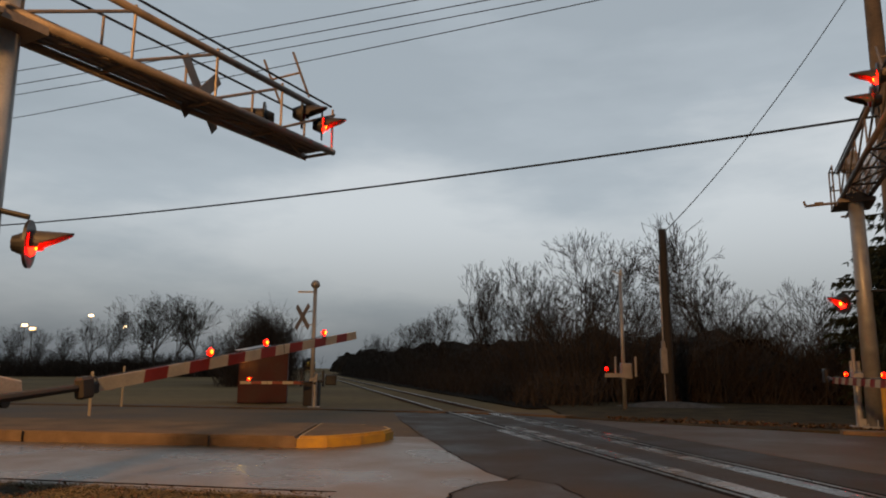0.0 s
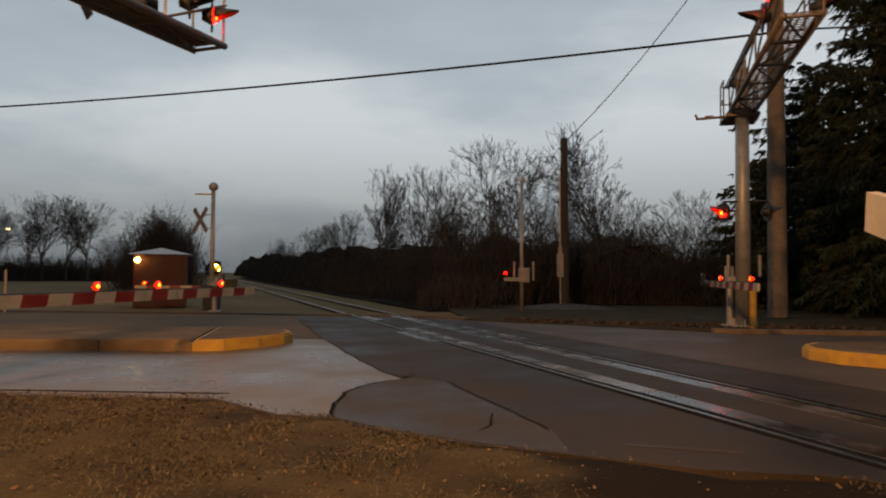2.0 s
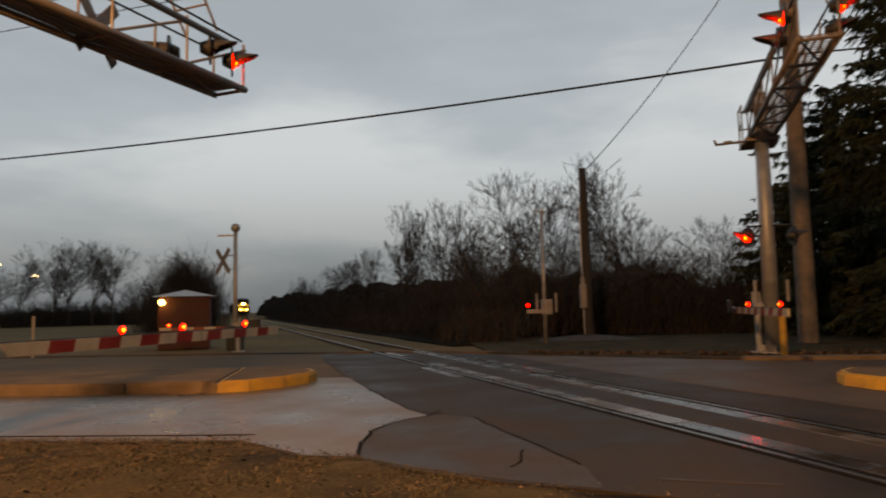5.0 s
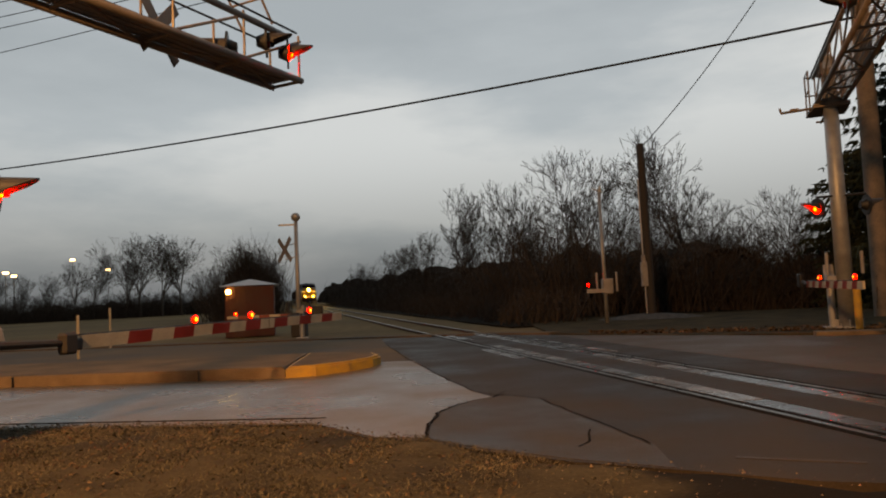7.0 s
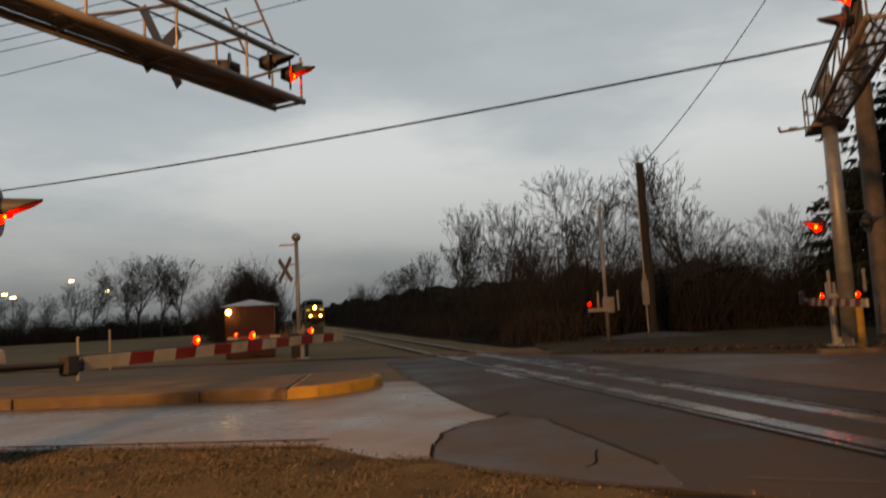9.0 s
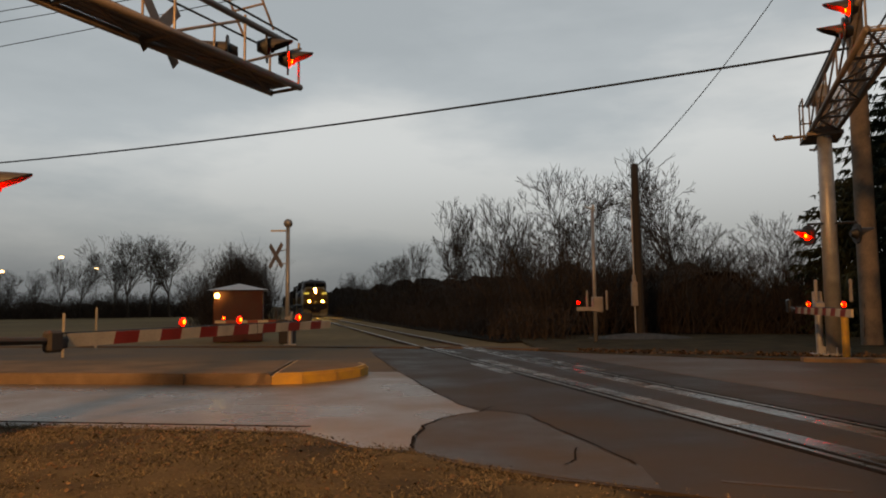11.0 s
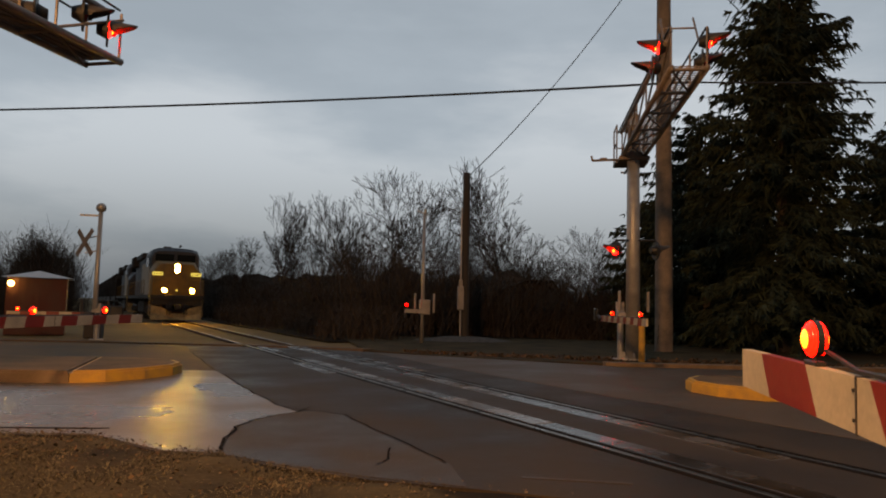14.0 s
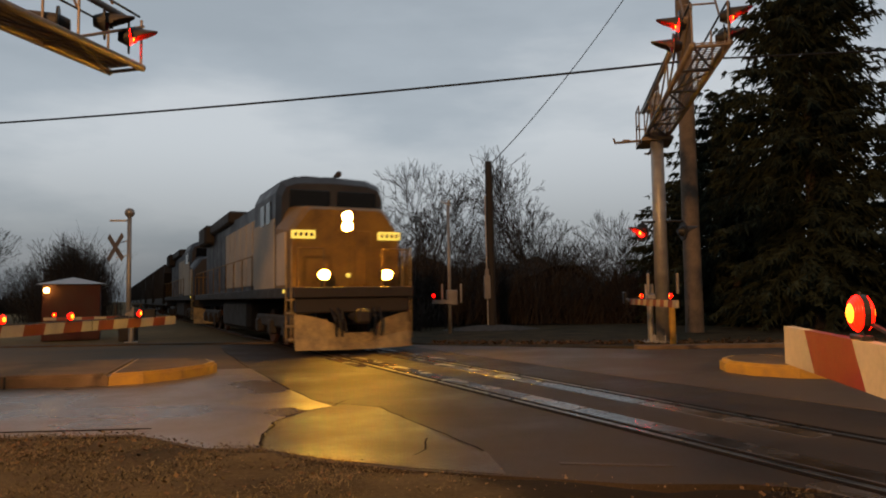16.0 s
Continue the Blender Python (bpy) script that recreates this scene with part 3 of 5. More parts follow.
# ---- crossing signals and gates ----
def signal_head(parent, m, lit, name="signal_head"):
    """A flashing light: black disc, hood and red lens. It faces local -y."""
    bm = B()
    tube(bm, (0, 0.0, 0), (0, 0.03, 0), 0.255, 0.255, 24)
    tube(bm, (0, 0.03, 0), (0, 0.17, 0), 0.14, 0.08, 16)
    head = part(name, bm, M_BLACK, parent, "round black background disc with lamp housing")
    head.matrix_basis = m
    bm = B()
    n = 14
    for r0, r1 in ((0.135, 0.14),):
        rows = []
        for k in range(n + 1):
            a = math.pi * (-0.12 + 1.24 * k / n)
            ln = 0.10 + 0.30 * max(0.0, math.sin(a)) ** 0.8
            c, s = math.cos(a), math.sin(a)
            rows.append([bm.verts.new(v) for v in ((c * r0, -0.005, s * r0), (c * r0 * 0.92, -ln, s * r0 * 0.92), (c * r1 * 0.96, -ln, s * r1 * 0.96 + 0.008), (c * r1, -0.005, s * r1 + 0.008))])
        for p, q in zip(rows, rows[1:]):
            for i in range(4):
                bm.faces.new((p[i], p[(i + 1) % 4], q[(i + 1) % 4], q[i]))
        bm.faces.new(rows[0])
        bm.faces.new(list(reversed(rows[-1])))
        bmesh.ops.recalc_face_normals(bm, faces=bm.faces[:])
    part("hood", bm, M_HOOD, head, "sheet-metal visor hood")
    bm = B()
    r = bmesh.ops.create_uvsphere(bm, u_segments=16, v_segments=8, radius=0.125)["verts"]
    xf(bm, r, Matrix.Translation((0, -0.004, 0)) @ Matrix.Diagonal((1, 0.42, 1, 1)))
    part("lens", bm, M_REDHOT if lit else M_REDOFF, head, "glowing red lens" if lit else "dark red lens", True)
    if lit:
        bm = B()
        r = bmesh.ops.create_uvsphere(bm, u_segments=12, v_segments=6, radius=0.048)["verts"]
        xf(bm, r, Matrix.Translation((0, -0.052, -0.015)) @ Matrix.Diagonal((1, 0.3, 1, 1)))
        part("lamp_core", bm, M_BULB, head, "bright orange lamp core", True)
    return head


def crossbuck(parent, m, both=True):
    for a in (45, -45):
        bm = box(B(), (0, 0, 0), (1.22, 0.012, 0.20), bevel=0.004)
        ob = part("crossbuck_blade", bm, M_TRUSS, parent, "grey weathered crossbuck blade")
        ob.matrix_basis = m @ pose(0, 0.008 if a > 0 else -0.008, 0, 0, a, 0)


def cantilever(m, length, deck, mast_top, label, heads, w=0.31, top=0.78, bar=0.09):
    """A signal mast with a walkway truss that reaches out along local y."""
    t = thing("cantilever_signal", m, label, "railroad signal", "cantilever signals")
    bm = B()
    tube(bm, (0, 0, 0.04), (0, 0, mast_top), 0.20, 0.165, 20)
    tube(bm, (0, 0, mast_top), (0, 0, mast_top + 0.12), 0.19, 0.10, 20)
    mast = part("mast", bm, M_GALV, t, "tall round galvanised mast", True)
    bm = B()
    box(bm, (0, 0, 0.03), (0.62, 0.62, 0.05), bevel=0.01)
    for k in range(8):
        a = k * math.pi / 4
        tube(bm, (0.26 * math.cos(a), 0.26 * math.sin(a), 0.05), (0.26 * math.cos(a), 0.26 * math.sin(a), 0.13), 0.02, n=6)
    for k in range(4):
        a = k * math.pi / 2
        box(bm, (0.27, 0, 0.12), (0.14, 0.02, 0.2), pose(0, 0, 0, 0, 0, math.degrees(a)))
    part("base_plate", bm, M_GALV, t)
    for sx in (-w, w):
        part("lower_chord", tube(B(), (sx, -0.35, deck), (sx, length, deck + 0.02), 0.055, n=12), M_TRUSS, t, "", True)
    part("upper_chord", tube(B(), (w, -0.2, deck + top - 0.06), (w, length - 0.45, deck + top - 0.1), 0.05, n=12), M_TRUSS, t, "", True)
    part("guard_rail", tube(B(), (-w, -1.0, deck + top + 0.02), (-w, length - 0.1, deck + top), 0.02, n=6), M_BLACK, t)
    part("guard_rail", tube(B(), (w, -1.0, deck + top + 0.12), (w, length - 0.1, deck + top + 0.04), 0.02, n=6), M_BLACK, t)
    n = max(4, round(length / 1.4))
    for k in range(n + 1):
        y = length * k / n - (0.05 if k == n else 0)
        for sx in (-w, w):
            part("rail_post", tube(B(), (sx, y, deck + 0.03), (sx, y, deck + top), 0.02, n=6), M_TRUSS, t)
        part("cross_tie", tube(B(), (-w, y, deck), (w, y, deck), 0.03, n=6), M_TRUSS, t)
        if k < n:
            y2 = length * (k + 1) / n
            part("diagonal_brace", tube(B(), (w, y, deck + 0.04), (w, y2, deck + top - 0.08), 0.022, n=6), M_TRUSS, t)
            part("diagonal_brace", tube(B(), ((-w, w)[k % 2], y, deck - 0.02), ((w, -w)[k % 2], y2, deck - 0.02), 0.022, n=6), M_TRUSS, t)
    bm = B()
    for k in range(5):
        box(bm, ((k - 2) * w * 0.42, length / 2 - 0.1, deck + 0.075), (0.012, length, 0.05))
    for k in range(int(length / bar)):
        box(bm, (0, k * bar, deck + 0.075), (2 * w - 0.09, 0.03 if bar < 0.1 else 0.012, 0.02))
    part("walkway_grating", bm, M_TRUSS, t, "steel walkway grating")
    # clamp and service platform at the mast
    for z in (deck - 0.06, deck + top - 0.1):
        part("mast_clamp", tube(B(), (0, 0, z), (0, 0, z + 0.14), 0.25, n=16), M_TRUSS, t)
    part("clamp_beam", box(B(), (0, 0, deck - 0.1), (2 * w + 0.2, 0.5, 0.1)), M_TRUSS, t)
    part("platform_deck", box(B(), (0, -0.65, deck - 0.1), (0.9, 0.8, 0.06)), M_TRUSS, t)
    for x, y in ((-0.42, -1.02), (0.42, -1.02), (-0.42, -0.3), (0.42, -0.3)):
        part("platform_post", tube(B(), (x, y, deck - 0.1), (x, y, deck + 0.95), 0.022, n=6), M_TRUSS, t)
    for z in (deck + 0.45, deck + 0.95):
        part("platform_rail", tube(B(), (-0.42, -1.02, z), (0.42, -1.02, z), 0.02, n=6), M_TRUSS, t)
        for x in (-0.42, 0.42):
            part("platform_rail", tube(B(), (x, -1.02, z), (x, -0.3, z), 0.02, n=6), M_TRUSS, t)
    bm = B()
    tube(bm, (0, -1.0, deck - 0.1), (0, -1.95, deck - 0.12), 0.03, n=6)
    tube(bm, (-0.12, -1.9, deck - 0.1), (0.12, -1.9, deck - 0.1), 0.03, n=6)
    part("bracket", bm, M_TRUSS, t)
    # fold-up ladder stay near the end
    for sx in (-w, w):
        part("stay", tube(B(), (sx, length - 0.7, deck + top), (sx, length - 1.15, deck + top + 0.62), 0.02, n=6), M_TRUSS, t)
    part("stay", tube(B(), (-w, length - 0.95, deck + top + 0.34), (w, length - 0.95, deck + top + 0.34), 0.02, n=6), M_TRUSS, t)
    for (y, x, z, yaw, on) in heads:
        signal_head(t, pose(x, y, deck + z, 0, 0, yaw), on)
    return t


def gate(m, length, start, stripes, label, arm_h, pivot, lamps, slant=0.0, first=None, box_size=(0.3, 0.5, 0.5), box_y=0.0, box_x=0.0, mounted=False):
    """A crossing gate: mechanism on a short pedestal and a striped arm along local y that turns about its pivot."""
    t = thing("crossing_gate", m, label, "crossing gate", "crossing gates")
    bm = B()
    prof = [(-0.2, 0.62), (-0.04, 0.62), (0.0, 0.34), (0.10, 0.2), (0.46, 0.13), (0.5, -0.07), (0.4, -0.12), (-0.2, -0.12)]
    k = box_size[1] / 0.5
    extrude_x(bm, [(box_y + y * k, pivot + 0.1 + z * k) for y, z in prof], box_x - box_size[0] / 2, box_x + box_size[0] / 2)
    bmesh.ops.bevel(bm, geom=bm.edges[:], offset=0.02 * k, segments=1, affect="EDGES")
    part("mechanism_box", bm, M_WHITEBOX, t, "grey cast mechanism housing")
    bm = B()
    if mounted:
        for z in (pivot - 0.02, pivot + 0.34):
            clamp = tube(B(), (-0.36, -0.1, z - 0.04), (-0.36, -0.1, z + 0.04), 0.235, n=18)
            box(clamp, (-0.14, 0.0, z), (0.22, 0.24, 0.07), bevel=0.01)
            part("mast_clamp", clamp, M_GALV, t, "steel clamp that holds the gate to the mast")
    else:
        tube(bm, (box_x, box_y, 0.0), (box_x, box_y, pivot + 0.1), 0.085, n=14)
        box(bm, (box_x, box_y, 0.02), (0.4, 0.4, 0.05))
        part("pedestal", bm, M_GALV, t)
    arm = part("gate_arm", tube(tube(B(), (-0.24, 0, 0), (0.24, 0, 0), 0.05, n=10), (0.21, -0.3, 0.06), (0.21, start + 0.12, 0.0), 0.05, 0.036, 8), M_UNDER, t, "dark steel arm bracket")
    arm.matrix_basis = pose(0, 0, pivot)
    if not mounted:
        part("counterweight", box(B(), (0.24, -0.55, 0.1), (0.10, 0.4, 0.36), bevel=0.03), M_BLACK, arm, "cast counterweight")
    else:
        part("arm_clamp", box(box(B(), (0.21, start - 0.06, 0.0), (0.13, 0.2, 0.24), bevel=0.03), (0.21, start + 0.06, -0.02), (0.09, 0.12, 0.13), bevel=0.02), M_UNDER, arm, "dark break-away clamp of the arm")
    first = first or (length - start) / stripes
    cuts = [start + (length - first - start) * k / (stripes - 1) for k in range(stripes)] + [length]
    x = 0.21
    for k in range(stripes):
        y0, y1 = cuts[k], cuts[k + 1]
        h0, h1 = arm_h, arm_h
        bm = B()
        red = (stripes - 1 - k) % 2 == 1 and not (stripes > 15 and k < 2)
        # slanted ends shared with the neighbours
        a0 = slant if k else 0.0
        a1 = slant if k < stripes - 1 else 0.0
        poly = [(y0 + a0, -h0 / 2), (y1 + a1, -h1 / 2), (y1 - a1, h1 / 2), (y0 - a0, h0 / 2)]
        extrude_x(bm, poly, x - 0.02, x + 0.02)
        part("arm_stripe", bm, M_RED if red else M_WHITE, arm, "red reflective stripe" if red else "white reflective stripe")
    for y in (start + (length - start) * (0.578 if stripes == 6 else 0.6), start + 0.1):
        bm = B()
        box(bm, (x, y, 0), (0.044, 0.010, arm_h + 0.006))
        for z in (-0.04, 0.04):
            tube(bm, (x - 0.025, y + 0.012, z), (x + 0.025, y + 0.012, z), 0.005, n=6)
        part("arm_joint", bm, M_UNDER, arm)
    for i, y in enumerate(lamps):
        bm = B()
        box(bm, (x, y, arm_h / 2 + 0.008), (0.034, 0.10, 0.016), bevel=0.004)
        for sgn in (-1, 1):
            box(bm, (x + sgn * 0.006, y + 0.018 * sgn, arm_h / 2 + 0.032), (0.006, 0.014, 0.05))
        zc = arm_h / 2 + 0.082
        tube(bm, (x - 0.010, y, zc), (x + 0.010, y, zc), 0.058, n=28)
        tube(bm, (x, y, zc + 0.05), (x, y, zc + 0.066), 0.006, n=8)
        part("lamp_body", bm, M_BLACK, arm, "dark lamp bracket and drum")
        for sgn in (-1, 1):
            bm = B()
            for d0, d1, r0, r1 in ((0.0105, 0.017, 0.057, 0.053), (0.017, 0.0245, 0.053, 0.043), (0.0245, 0.030, 0.043, 0.031)):
                tube(bm, (x + sgn * d0, y, zc), (x + sgn * d1, y, zc), r0, r1, n=28)
            part("lamp_lens", bm, M_AMBER, arm, "glowing red-orange gate lamp lens", True)
            bm = tube(tube(B(), (x + sgn * 0.0302, y, zc), (x + sgn * 0.036, y, zc), 0.0305, 0.018, n=24), (x + sgn * 0.036, y, zc), (x + sgn * 0.039, y, zc), 0.018, 0.006, n=24)
            part("lamp_core", bm, M_BULB, arm, "bright orange lamp core", True)
    if len(lamps) > 0:
        pts = [Vector((x + 0.01, lamps[-1] - 0.06, arm_h / 2 + 0.05)), Vector((x + 0.015, lamps[-1] - 0.16, arm_h / 2 + 0.03)), Vector((x, lamps[-1] - 0.3, arm_h / 2 + 0.012)), Vector((x, start, arm_h / 2 + 0.012))]
        bm = B()
        for a, b in zip(pts, pts[1:]):
            tube(bm, a, b, 0.008, n=6)
        part("lamp_cable", bm, M_BLACK, arm)
    return t, arm


def pole_thing(name, x, y, h, r0, r1, material, label, lean=(0, 0)):
    t = thing(name, pose(x, y, -0.05, lean[0], lean[1], 0), label, "utility pole")
    bm = B()
    rings = []
    for k in range(9):
        f, c = k / 8, 0.015 * noise.noise((x, k * 0.6, 0))
        rings.append([bm.verts.new((c + (r0 + (r1 - r0) * f) * math.cos(a * math.pi / 8), (r0 + (r1 - r0) * f) * math.sin(a * math.pi / 8), h * f)) for a in range(16)])
    for p, q in zip(rings, rings[1:]):
        for a in range(16):
            bm.faces.new((p[a], p[(a + 1) % 16], q[(a + 1) % 16], q[a]))
    bm.faces.new(rings[-1])
    part("shaft", bm, material, t, "", True)
    return t


def poles():
    t = pole_thing("utility_pole", 12.99, 22.02, 16.6, 0.31, 0.22, M_WOODPOLE, "tall weathered grey wooden utility pole with dark stains")
    bm = B()
    box(bm, (0, 0, 15.9), (2.4, 0.1, 0.12), pose(0, 0, 0, 0, 0, 70))
    part("crossarm", bm, M_WOODPOLE, t)
    bm = B()
    for k in range(9):
        tube(bm, (-0.3 + 0.02 * k, -0.12, 0.3 + k * 0.35), (-0.29 + 0.02 * k, -0.14, 0.6 + k * 0.35), 0.012, n=5)
    part("ground_wire", bm, M_BLACK, t)
    t = pole_thing("utility_pole", 7.42, 27.89, 6.95, 0.17, 0.15, M_DARKPOLE, "short dark wooden pole with a cut top", (0, -0.4))
    bm = B()
    box(bm, (-0.22, -0.14, 1.75), (0.24, 0.2, 0.95), bevel=0.02)
    box(bm, (-0.22, -0.14, 2.35), (0.14, 0.14, 0.3), bevel=0.02)
    part("meter_box", bm, M_WHITEBOX, t, "grey electric meter box")
    part("conduit", tube(B(), (-0.22, -0.14, 0.0), (-0.22, -0.14, 5.5), 0.03, n=8), M_GALV, t)
    # small mast with a gate of the far footway
    t = thing("signal_mast", pose(5.11, 25.22, -0.05), "thin grey signal mast with gate mechanism", "railroad signal")
    part("mast", tube(B(), (0, 0, 0), (-0.02, 0, 4.75), 0.075, 0.06, 12), M_GALV, t, "", True)
    bm = B()
    tube(bm, (-0.3, 0, 4.9), (0.12, 0, 4.72), 0.03, n=6)
    tube(bm, (0.0, 0, 4.6), (0.02, 0, 4.95), 0.05, n=8)
    part("bracket", bm, M_GALV, t)
    bm = B()
    box(bm, (0.1, 0.1, 1.35), (0.36, 0.4, 0.55), bevel=0.03)
    for x in (-0.28, 0.42):
        box(bm, (x, 0, 1.5), (0.07, 0.1, 0.7), bevel=0.02)
    box(bm, (-0.3, -0.1, 1.2), (0.75, 0.06, 0.14))
    part("mechanism_box", bm, M_WHITEBOX, t)
    bm = B()
    r = bmesh.ops.create_uvsphere(bm, u_segments=12, v_segments=8, radius=0.06)["verts"]
    xf(bm, r, Matrix.Translation((-0.62, -0.12, 1.42)))
    part("lamp_lens", bm, M_REDGLOW, t, "glowing red lamp")
    # crossbuck mast beside the track
    t = thing("crossbuck_mast", pose(-6.12, 26.05, -0.05), "grey mast with weathered crossbuck and bell on top", "railroad signal")
    part("mast", tube(B(), (0, 0, 0), (0, 0, 4.35), 0.085, 0.075, 12), M_GALV, t, "", True)
    bm = B()
    r = bmesh.ops.create_uvsphere(bm, u_segments=14, v_segments=8, radius=0.17)["verts"]
    xf(bm, r, Matrix.Translation((0, 0, 4.48)))
    part("bell", bm, M_GALV, t, "round bell housing", True)
    bm = B()
    box(bm, (-0.35, 0, 4.2), (0.6, 0.05, 0.06))
    part("side_arm", bm, M_GALV, t)
    crossbuck(t, pose(-0.42, -0.12, 3.25, 0, 0, -44))
    for z in (3.0, 3.5):
        part("bracket", tube(B(), (0, 0, z), (-0.42, -0.1, z - 0.1), 0.02, n=6), M_GALV, t)
    bm = B()
    box(bm, (0.0, 0.05, 0.45), (0.55, 0.5, 0.9), bevel=0.04)
    for x in (-0.4, 0.42):
        box(bm, (x, 0, 1.0), (0.07, 0.12, 0.6), bevel=0.02)
    part("mechanism_box", bm, M_DARKPOLE, t)


def small_ground_things():
    bm = B()
    rows = []
    for k in range(7):
        r = 1.9 * k / 6
        rows.append([bm.verts.new((7.3 + r * math.cos(a * 0.3927) * 1.25, 27.6 + r * 0.8 * math.sin(a * 0.3927), -0.08 + 0.24 * (1 - (k / 6) ** 2) + 0.04 * noise.noise((r * 2, a * 0.8, 3)))) for a in range(16)])
    for p, q in zip(rows, rows[1:]):
        for a in range(16):
            bm.faces.new((p[a], q[a], q[(a + 1) % 16], p[(a + 1) % 16]))
    tagged(part("gravel_mound", bm, M_GRAVEL), "low pale gravel mound round the pole's foot", "gravel", kind="structure")
    rng = np.random.RandomState(15)
    n = 2600
    f = rng.uniform(0, 1, n)
    x, y = 3.6 + 14 * f, 19.5 - 5.2 * f ** 0.8 + np.abs(rng.normal(0, 0.7, n)) + 0.25
    a, s = rng.uniform(0, 6.28, n), rng.uniform(0.02, 0.06, n)
    c, d = np.stack([np.cos(a) * s, np.sin(a) * s, rng.uniform(0, 0.8, n) * s], 1), np.stack([-np.sin(a) * s * 0.7, np.cos(a) * s * 0.7, rng.uniform(0, 0.8, n) * s], 1)
    p = np.stack([x, y, rng.uniform(0.0, 0.03, n)], 1)
    v = np.stack([p - c, p + d, p + c, p - d], 1).reshape(-1, 3)
    tagged(raw("leaf_litter", v.tolist(), np.arange(4 * n).reshape(-1, 4).tolist(), M_LEAF), "drift of brown leaves along the far kerb", "leaves", kind="stuff")
    # post added for the yellow tone at the mast's foot
    t = thing("bollard", pose(9.5, 17.2, 0), "slim yellow post at the foot of the signal mast", "bollard")
    part("post", tube(B(), (0, 0, 0), (0, 0, 1.0), 0.085, n=14), M_YELLOW, t)
    part("cap", tube(B(), (0, 0, 1.0), (0, 0, 1.05), 0.085, 0.05, 14), M_YELLOW, t)


def cable(name, a, b, sag, r, label):
    a, b = Vector(a), Vector(b)
    pts = []
    for k in range(33):
        f = k / 32
        p = a.lerp(b, f)
        p.z -= sag * 4 * f * (1 - f)
        pts.append(p)
    v, f = [], []
    side = Vector((b.y - a.y, a.x - b.x, 0)).normalized()
    for i, p in enumerate(pts):
        for k in range(5):
            w = 2 * math.pi * k / 5
            v.append((p + side * (r * math.cos(w)) + Vector((0, 0, r * math.sin(w))))[:])
        if i:
            f += [((i - 1) * 5 + k, (i - 1) * 5 + (k + 1) % 5, i * 5 + (k + 1) % 5, i * 5 + k) for k in range(5)]
    return tagged(raw(name, v, f, M_WIRE), label, "cable", "overhead cables")


def cables():
    cable("overhead_cable", (-43.6, 48.5, 10.9), (12.9, 21.9, 9.4), 0.65, 0.045, "thick black overhead telephone cable")
    cable("overhead_cable", (12.9, 21.9, 9.45), (38.0, 10.4, 9.0), 0.25, 0.035, "thick black overhead telephone cable")
    for dx, z, zl, r in ((-0.9, 16.05, 18.8, 0.022), (-0.3, 15.95, 18.1, 0.022), (0.35, 15.95, 17.7, 0.022), (0.9, 16.05, 15.8, 0.022)):
        cable("power_line", (12.99 - 66 + dx * 0.3, 22.02 + 24 + dx, zl), (12.99 + dx * 0.34, 22.02 + dx * 0.94, z), 0.5, r, "thin overhead power line")
    cable("power_line", (13.0, 22.0, 15.08), (45, 11.0, 9.6), 0.15, 0.022, "thin overhead power line")
    cable("service_wire", (12.9, 22.0, 14.6), (7.42, 27.89, 6.75), 0.5, 0.022, "slack service wire down to the short pole")
    cable("service_wire", (13.0, 22.0, 15.2), (27.8, 28.8, 11.0), 0.4, 0.022, "slack service wire into the trees")


